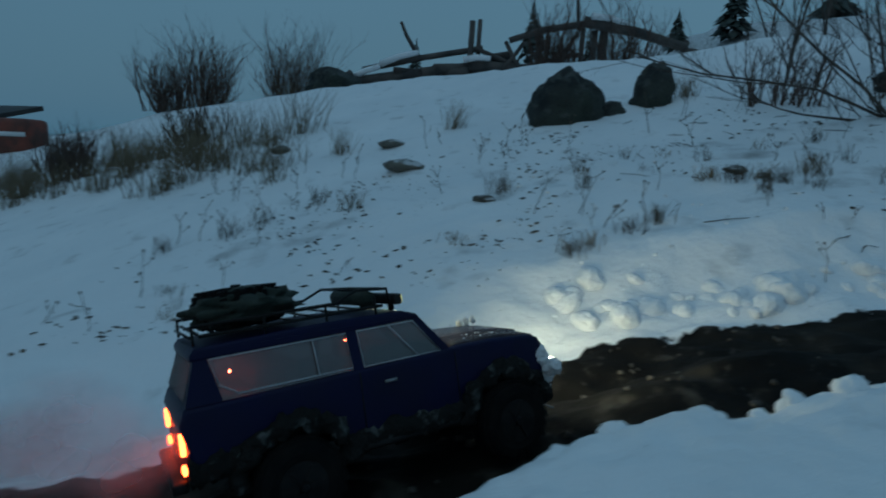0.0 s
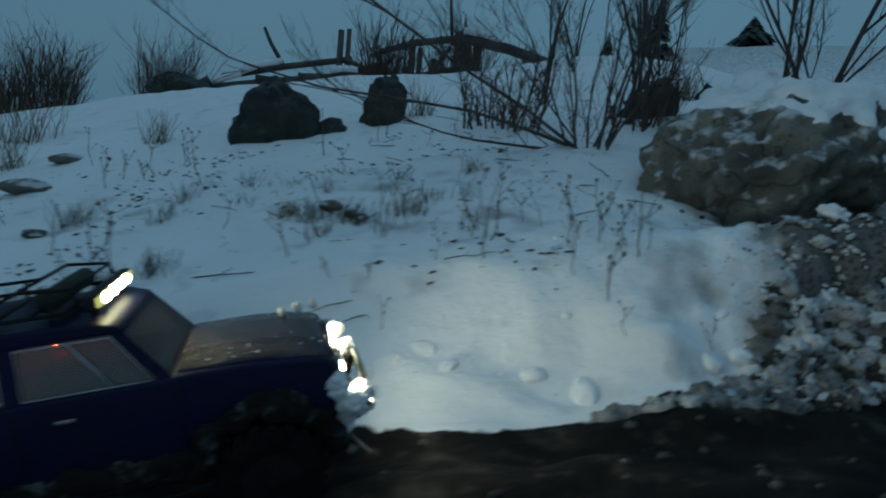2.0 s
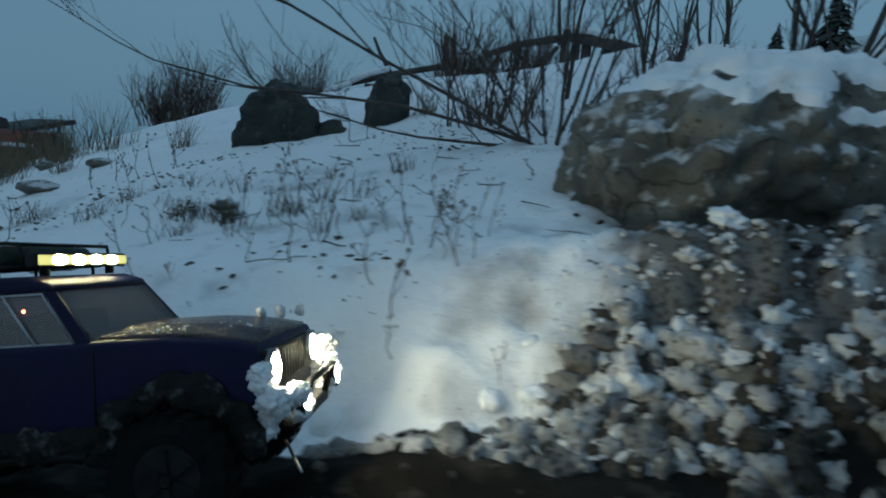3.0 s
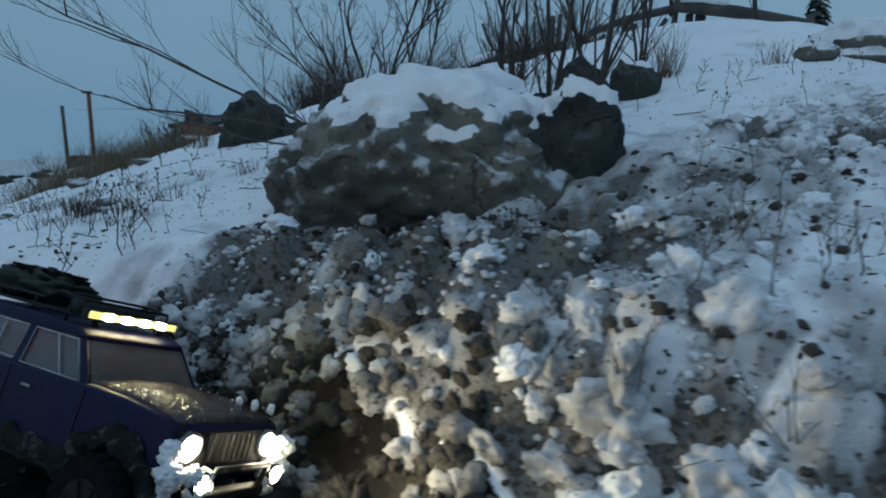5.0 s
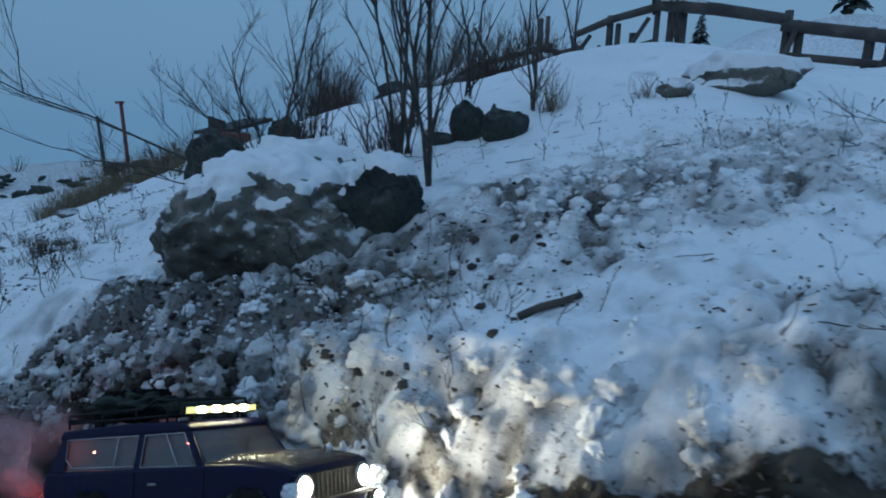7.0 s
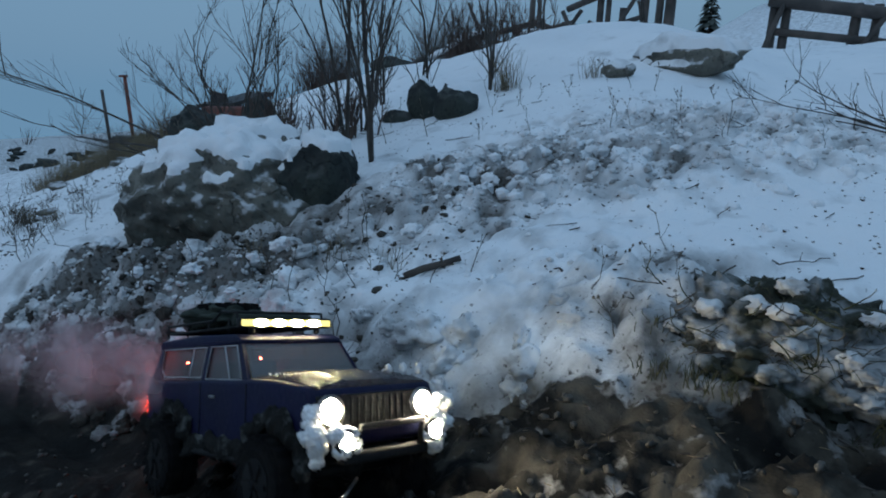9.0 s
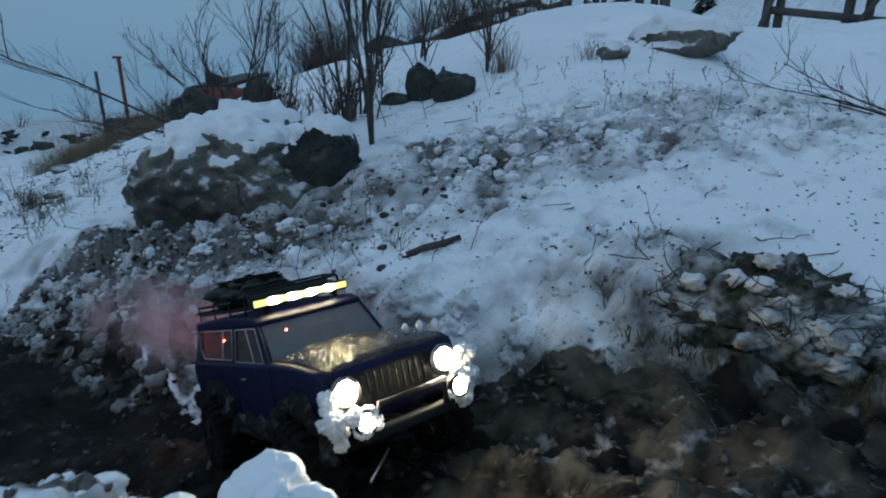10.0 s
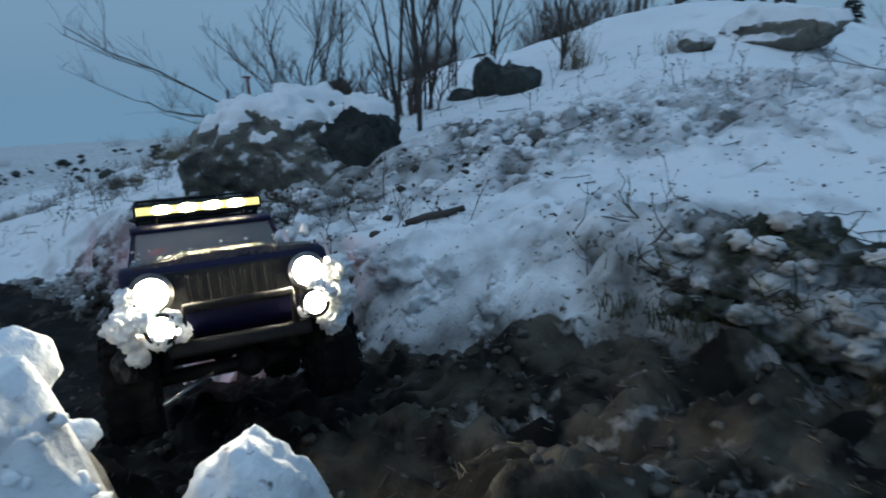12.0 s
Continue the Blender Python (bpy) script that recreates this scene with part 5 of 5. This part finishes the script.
crumbs("leaf_litter", 700, (2.5, 4.2, 1.45, 2.9), (0.002, 0.008), RUST_LEAF, "brown dead leaves and bark on the lumpy snow", 335, lambda x, y, r: clear_of_big(x, y) and r < 0.12 + 0.9 * float(rough_zone(np.array(x), np.array(y))), 0.22, 1, 0.1, 0.5)
crumbs("snow_lump", 240, (2.7, 4.1, 1.9, 2.85), (0.008, 0.028), SNOW_CAP, "rounded lump of crusted snow on the slope", 337, lambda x, y, r: r < float(rough_zone(np.array(x), np.array(y))), 0.7, 3, -0.2, group="crusted snow lumps on the slope")
crumbs("snow_lump", 46, (2.60, 3.5, 1.20, 1.55), (0.020, 0.062), SNOW_DIRTY, "crumbling greyed lump of snow on the steep verge", 339, lambda x, y, r: -0.02 < y - float(road_y(x) + far_edge(x)) < 0.17 and r < 1.2 - 0.6 * (x > 3.0), 0.8, 4, -0.62, group="snow lumps on the verge")
crumbs("verge_soil", 110, (2.45, 3.15, 1.20, 1.55), (0.002, 0.012), CLOD_EARTH, "dark soil showing between lumps of snow on the verge", 342, lambda x, y, r: -0.03 < y - float(road_y(x) + far_edge(x)) < 0.14 and r < 1.3 - 0.9 * (x > 2.9), 0.4, 2, 0.0, 0.6)


def on_verge(x, y, r):
    e = y - float(road_y(x) + far_edge(x))
    return -0.025 < e < 0.13 and not (abs(x - 2.27) < 0.22 and e < 0.05) and x > 1.80 - 1.6 * max(0.0, 0.10 - e) and r < 0.35 + 0.65 * (x < 2.45)


crumbs("ploughed_lump", 170, (1.50, 2.75, 1.15, 1.55), (0.010, 0.036), SNOW_MUDDY, "grey muddy lump of ploughed snow caked on the verge", 361, on_verge, 0.8, 3, -0.25, group="ploughed lumps on the verge")
crumbs("ploughed_lump", 110, (1.55, 2.5, 1.15, 1.55), (0.008, 0.030), SNOW_DIRTY, "pale lump of ploughed snow caked on the verge", 371, on_verge, 0.8, 3, -0.35, group="ploughed lumps on the verge")
crumbs("ploughed_lump", 45, (1.45, 1.80, 1.10, 1.45), (0.009, 0.024), SNOW_MUDDY, "muddy lump of snow at the foot of the verge", 365, lambda x, y, r: -0.055 < y - float(road_y(x) + far_edge(x)) < -0.055 + 0.07 * (x - 1.0), 0.8, 3, -0.2, group="ploughed lumps on the verge")
crumbs("earth_lump", 150, (1.6, 2.6, 1.15, 1.55), (0.006, 0.022), CLOD_EARTH, "dark lump of earth mixed into the ploughed verge", 381, on_verge, 0.8, 3, 0.0, group="earth lumps on the verge")
crumbs("earth_lumps", 320, (1.75, 3.10, 1.36, 1.95), (0.004, 0.015), CLOD_EARTH, "dark earth pressed among the lumps below the boulder", 391, lambda x, y, r: r < float(rough_zone(np.array(x), np.array(y))), 0.6, 2, -0.1)


def trodden(x, y, r):
    e = y - float(road_y(x) + far_edge(x))
    return abs(x - 2.27) < 0.30 and -0.06 < e < 0.09


crumbs("ploughed_lump", 46, (1.95, 2.6, 1.12, 1.45), (0.012, 0.036), SNOW_MUDDY, "muddy lump of snow trodden into the soil", 395, trodden, 0.75, 3, -0.35, group="trodden lumps on the verge")
crumbs("earth_lump", 120, (1.95, 2.6, 1.10, 1.45), (0.008, 0.030), CLOD_EARTH, "dark wet lump of earth at the foot of the verge", 398, trodden, 0.7, 3, -0.2, group="earth lumps on the verge")


# ---- dug bank beside the track ----
def dug_bank():
    """Turned-over soil and snow lumps heaped against the slope."""
    z0 = ground_z(3.80, 1.58)
    ob = thing("dirt_mound", None, "mound of dark soil and turf under thin snow", "dirt mound", at=pose(3.785, 1.535, z0 - 0.045))
    rnd2 = random.Random(12)
    me = finish(lump((0.185, 0.105, 0.112), 58, 0.26, 6, 4.5, 0), "soil", SOIL)
    part("soil", me, None, ob)
    for k in range(34):
        a, f = rnd2.uniform(0, math.pi), rnd2.random() ** 0.5
        x, z = 0.190 * math.cos(a) * f, 0.125 * math.sin(a) * f
        y = -0.115 * math.sqrt(max(0.0, 1 - f * f)) + rnd2.uniform(-0.015, 0.015)
        s = rnd2.uniform(0.007, 0.017)
        q = lump((s * 1.2, s, s * 0.75), 60 + k, 0.45, 3, 2.0, 5)
        bmesh.ops.translate(q, verts=q.verts, vec=(x, y, z))
        snowy = z > 0.08 or k % 5 < 3
        part("snow_lump" if snowy else "soil_lump", q, CRUST_GREY if snowy else SOIL, ob, "greyed snow" if snowy else "dark soil")
    for k in range(46):
        bm = bmesh.new()
        a = rnd2.uniform(0.2, 2.9)
        p = Vector((0.21 * math.cos(a), -0.13 * math.sin(a) * rnd2.uniform(0.4, 1), 0.02 + rnd2.random() * 0.10))
        branch(bm, p, Vector((rnd2.uniform(-1, 1), -0.8, rnd2.uniform(-0.3, 0.8))), rnd2.uniform(0.03, 0.08), 0.0013, 1, rnd2, 4, 0.8, (1, 2))
        part("root", bm, (WEED, TURF, TURF, BARK)[k % 4], ob)
    for k in range(20):
        a, f = rnd2.uniform(0.1, 3.0), rnd2.random() ** 0.6
        bm = bmesh.new()
        root = Vector((0.20 * math.cos(a) * f, -0.105 * math.sqrt(max(0.02, 1 - f * f)), 0.112 * math.sin(a) * f))
        for j in range(12):
            o = Vector((rnd2.gauss(0, 0.012), rnd2.gauss(0, 0.006), rnd2.gauss(0, 0.006)))
            d = Vector((rnd2.uniform(-1, 1), rnd2.uniform(-1.0, -0.1), rnd2.uniform(-0.6, 0.8))) * rnd2.uniform(0.014, 0.034)
            add_tube(bm, [root + o, root + o + d * 0.6 + Vector((0, 0, 0.004)), root + o + d], 0.0010, 0.0004, 3)
        part("grass", bm, TURF if k % 3 else WEED, ob, "dark grass roots hanging out of the soil")
    for k in range(16):
        x, y = 3.78 + rnd2.uniform(-0.17, 0.19), 1.40 + rnd2.uniform(-0.02, 0.06)
        tuft("grass_tuft", (x, y), 26, rnd2.uniform(0.018, 0.04), "matted dark green turf at the foot of a mound", TURF, 2000 + k, 0.035, "turf by the mound")


dug_bank()


# ---- broken fence on the brow ----
def fence():
    ob = thing("broken_fence", None, "collapsed old timber fence of dark weathered logs and posts", "fence")
    Y = 8.4

    def log(name, pts, r, r1=None):
        bm = add_tube(bmesh.new(), pts, r, r1, 8)
        part(name, bm, OLDWOOD, ob)

    log("rail", [(1.72, Y, 2.40), (2.4, Y - 0.1, 2.27), (3.1, Y, 2.12)], 0.075, 0.06)
    log("rail", [(1.75, Y + 0.05, 2.38), (1.2, Y, 2.27), (0.75, Y, 2.12)], 0.05, 0.04)
    log("rail", [(3.05, Y, 2.07), (3.8, Y, 1.93), (4.6, Y, 1.77), (5.6, Y + 0.2, 1.62)], 0.065)
    log("rail", [(3.10, Y, 1.75), (3.9, Y, 1.63), (5.6, Y + 0.2, 1.38)], 0.04)
    log("rail", [(-1.2, Y, 1.66), (-0.4, Y, 1.85), (0.4, Y + 0.1, 2.02)], 0.04)
    log("rail", [(-1.7, Y - 0.2, 1.38), (-0.6, Y, 1.62), (0.4, Y, 1.78), (1.2, Y, 1.75)], 0.065)
    log("rail", [(-1.4, Y + 0.1, 1.50), (-0.2, Y + 0.1, 1.70), (0.9, Y, 1.80)], 0.07)
    log("rail", [(0.3, Y, 2.0), (0.9, Y, 1.78), (1.7, Y, 1.98)], 0.03)
    log("rail", [(-0.45, Y, 1.85), (-0.62, Y, 2.12), (-0.70, Y, 2.30)], 0.03, 0.02)
    log("rail", [(-1.8, Y - 0.3, 1.25), (-1.3, Y - 0.2, 1.58)], 0.06)
    for x, z0, z1, r in [(0.22, 1.45, 2.36, 0.045), (0.32, 1.45, 2.38, 0.035), (1.14, 1.5, 2.32, 0.05), (1.24, 1.5, 2.22, 0.04), (1.70, 1.5, 2.35, 0.04), (1.86, 1.5, 2.30, 0.05), (3.08, 1.4, 2.22, 0.05), (3.84, 1.2, 1.99, 0.055), (4.02, 1.2, 1.97, 0.05), (3.20, 1.3, 2.08, 0.05), (1.42, 1.5, 2.10, 0.05), (1.98, 1.5, 2.30, 0.07), (4.9, 1.3, 2.05, 0.05)]:
        log("post", [(x, Y + 0.06, z0 - 0.3), (x + 0.03, Y + 0.05, z1)], r, r * 0.85)
    rnd2 = random.Random(31)
    for k in range(16):
        x = rnd2.uniform(-1.35, 0.9)
        top = 1.42 + 0.24 * (x + 1.7)
        z = rnd2.uniform(1.35 + 0.10 * (x + 1.4), min(1.98, top))
        half = rnd2.uniform(0.25, 0.55)
        log("plank", [(x - half, Y + rnd2.uniform(-0.15, 0.3), z - half * rnd2.uniform(0.0, 0.4)), (x + half, Y + rnd2.uniform(-0.15, 0.3), z + half * rnd2.uniform(-0.1, 0.35))], rnd2.uniform(0.03, 0.07))
    for a, b in (((0.55, 1.55), (0.95, 2.10)), ((0.95, 1.62), (0.70, 2.10)), ((1.30, 1.70), (1.65, 2.25)), ((1.05, 1.95), (1.50, 1.70)), ((3.02, 1.45), (3.22, 2.10)), ((3.80, 1.30), (4.15, 1.90))):
        log("brace", [(a[0], Y - 0.05, a[1]), (b[0], Y - 0.03, b[1])], 0.028)
    for x0, z0, x1, z1 in ((-0.95, 1.73, -0.45, 1.90), (-1.35, 1.52, -0.95, 1.70), (0.15, 1.83, 0.5, 1.86), (1.80, 2.45, 2.30, 2.36)):
        part("snow", add_tube(bmesh.new(), [(x0, Y - 0.10, z0), ((x0 + x1) / 2, Y - 0.12, (z0 + z1) / 2 + 0.02), (x1, Y - 0.10, z1)], 0.045, 0.035, 8), SNOW_CAP, ob, "snow lying on a fallen log")
    log("pole", [(1.68, Y + 0.1, 2.3), (1.62, Y + 0.1, 2.9)], 0.025, 0.02)


fence()


# ---- distance ----
def spruce(x, y, h, w, seed):
    z = ground_z(x, y)
    ob = thing("spruce", None, "dark spruce tree standing far off in the haze", "tree", "distant spruces", at=pose(x, y, z - 0.2))
    part("trunk", add_tube(bmesh.new(), [(0, 0, 0), (0.05, 0, h * 0.5), (0, 0, h)], h * 0.025, h * 0.004, 6), BARK, ob)
    rnd2 = random.Random(seed)
    bm = bmesh.new()
    for k in range(230):
        f = (k / 230) ** 0.8
        zz = h * (0.10 + 0.9 * f)
        r = w * (1 - f) * rnd2.uniform(0.55, 1.1) + 0.04 * w
        a = rnd2.uniform(0, 6.28)
        o = Vector((math.cos(a), math.sin(a), 0))
        sd = Vector((-o.y, o.x, 0)) * r * 0.28
        p = Vector((0, 0, zz))
        t1 = p + o * r * 0.6 + Vector((0, 0, -r * 0.1))
        tip = p + o * r + Vector((0, 0, -r * rnd2.uniform(0.15, 0.5)))
        vs = [bm.verts.new(q) for q in (p, t1 + sd, tip, t1 - sd, t1 + Vector((0, 0, r * 0.15)))]
        bm.faces.new((vs[0], vs[1], vs[4]))
        bm.faces.new((vs[1], vs[2], vs[4]))
        bm.faces.new((vs[2], vs[3], vs[4]))
        bm.faces.new((vs[3], vs[0], vs[4]))
    part("crown", bm, NEEDLES, ob)


for k, (x, y, top, w) in enumerate([(4.1, 33.8, 9.3, 0.9), (7.7, 33.4, 8.3, 0.8), (13.6, 31.3, 10.6, 1.2), (13.9, 40.0, 10.6, 1.0), (20.0, 34.0, 9.5, 1.5), (-2.1, 34.8, 7.2, 1.0), (9.5, 45.0, 10.5, 1.2)]):
    z = ground_z(x, y)
    spruce(x, y, max(1.6, top - z), w, 400 + k)


def far_left():
    z = ground_z(-11.4, 9.9)
    ob = thing("rusty_machine", None, "dark old machine with two upright rusty posts in a snowy field", "machinery")
    bm = bmesh.new()
    add_tube(bm, [(-11.45, 9.9, z - 0.1), (-11.55, 9.9, 1.52)], 0.05, 0.045, 8)
    add_box(bm, (-11.6, 9.9, 1.49), (0.26, 0.1, 0.06), bevel=0.01)
    part("post", bm, RUST, ob)
    part("post", add_tube(bmesh.new(), [(-12.0, 9.6, z - 0.1), (-12.12, 9.6, 1.15)], 0.045, 0.04, 8), OLDWOOD, ob)
    bm = bmesh.new()
    add_box(bm, (-11.7, 9.9, z + 0.28), (0.75, 0.5, 0.5), bevel=0.06)
    part("hull", bm, DARK_METAL, ob)
    z = ground_z(-8.1, 10.0)
    ob = thing("scrap_plates", None, "heap of dark snow-covered metal plates in a field", "scrap")
    part("plate", add_slab(bmesh.new(), [(-8.3, 9.9, 0.85), (-7.85, 10.0, 0.9), (-7.9, 10.0, 1.05), (-8.3, 9.9, 1.16)], 0.06), DARK_METAL, ob, smooth=False)
    part("plate", add_slab(bmesh.new(), [(-8.7, 9.8, 0.82), (-7.6, 9.9, 0.86), (-7.0, 10.6, 1.12), (-7.9, 10.6, 1.1)], 0.08), DARK_METAL, ob, smooth=False)
    part("support", add_box(bmesh.new(), (-8.0, 10.1, (z + 0.85) / 2), (0.7, 0.3, 0.9 - z)), DARK_METAL, ob)
    z = ground_z(-6.1, 8.6)
    ob = thing("red_tank", None, "rust-red tank with a white stripe, half hidden by grass", "tank")
    part("shell", add_box(bmesh.new(), (-6.3, 8.7, z + 0.25), (0.95, 0.5, 0.5), bevel=0.08), RUST, ob)
    part("stripe", add_box(bmesh.new(), (-6.3, 8.44, z + 0.28), (0.9, 0.012, 0.06)), WHITE_PAINT, ob)
    rnd2 = random.Random(5)
    for k in range(26):
        x, y = rnd2.uniform(-40, -9), rnd2.uniform(9, 32)
        shrub("far_shrub", (x, y), 14, "low dark shrub in the far snowy field", TWIG, 600 + k, rnd2.uniform(0.35, 0.8) * (1 + y / 40), 0.018, 0.9, 0, (0, 0), "far shrubs", 0.5)
    for k in range(80):
        f = rnd2.random()
        x, y = -0.9 - 4.6 * f + rnd2.uniform(-0.3, 0.3), 3.2 + 2.2 * f + rnd2.uniform(-0.5, 0.5)
        tuft("grass_tuft", (x, y), 60, rnd2.uniform(0.14, 0.32), "tall dry grass on the snowy slope", STRAW, 700 + k, 0.16, "tall dry grass")

    crumbs("field_rubble", 420, (-34, -4.5, 6, 30), (0.05, 0.30), ROCK_DARK, "dark stones and scrap strewn over the far snowy field", 350, lambda x, y, r: y < 9 - 1.2 * (x + 6), 0.5)


far_left()


# ---- keyed things ----
TRUCK = [
    (0, -0.039, 0.764, 0.062, 31.0, 4.4, -11.6),
    (0.5, 0.248, 0.918, 0.105, 23.5, 5.2, -9.8),
    (1, 0.470, 0.976, 0.147, 13.9, 6.3, -9.7),
    (1.5, 0.647, 0.968, 0.183, 7.8, 6.4, -10.1),
    (2, 0.823, 0.958, 0.227, 11.3, 10.0, 1.2),
    (2.5, 1.019, 0.974, 0.255, 9.3, 4.8, -0.9),
    (3, 1.260, 0.985, 0.277, 8.5, 7.5, -8.0),
    (3.5, 1.494, 0.969, 0.279, 7.7, -4.3, -16.9),
    (5.5, 2.292, 1.023, 0.278, 1.6, 1.3, -23.1),
    (6, 2.507, 1.037, 0.281, 2.1, 8.0, -21.8),
    (6.5, 2.661, 1.074, 0.299, 4.1, 12.2, -21.1),
    (7, 2.786, 1.080, 0.314, 8.8, 14.7, -21.9),
    (8.8, 3.132, 1.092, 0.458, -7.2, 21.3, -18.2),
    (9, 3.196, 1.074, 0.457, -11.0, 18.2, -15.4),
    (9.5, 3.265, 1.068, 0.478, -15.3, 19.2, -4.8),
    (10, 3.275, 1.072, 0.487, -19.2, 19.6, 0.0),
    (10.5, 3.278, 1.077, 0.493, -20.2, 19.8, 2.5),
    (11, 3.272, 1.078, 0.499, -20.7, 19.1, 4.2),
    (11.5, 3.275, 1.050, 0.513, -21.7, 19.1, 3.6),
    (12, 3.291, 1.023, 0.528, -21.6, 19.4, 2.6),
]


def motions():
    walk(truck, [(t, pose(x, y, z, roll, -pitch, yaw)) for t, x, y, z, yaw, pitch, roll in TRUCK])
    ts = [r[0] for r in TRUCK]
    way = [0.0]
    for a, b in zip(TRUCK, TRUCK[1:]):
        way.append(way[-1] + math.dist(a[1:3], b[1:3]) + (0.30 * (b[0] - a[0]) if b[0] > 9.2 else 0.02))
    for w, (x, y, z) in truck_wheels:
        walk(w, [(k / 10, pose(x, y, z, 0, math.degrees(np.interp(k / 10, ts, way) / 0.053), 0)) for k in range(121)])
    rows = []
    for t, x, y, z, yaw, pitch, roll in TRUCK:
        b = pose(x, y, z, 0, 0, yaw) @ Vector((-0.31, 0.02, 0.075) if t < 8 else (-0.27, 0.02, 0.05))
        rows.append((t, pose(b.x, b.y, b.z + 0.02, 0, 0, yaw + (0 if t < 8 else 18))))
    walk(smoke, rows)


motions()
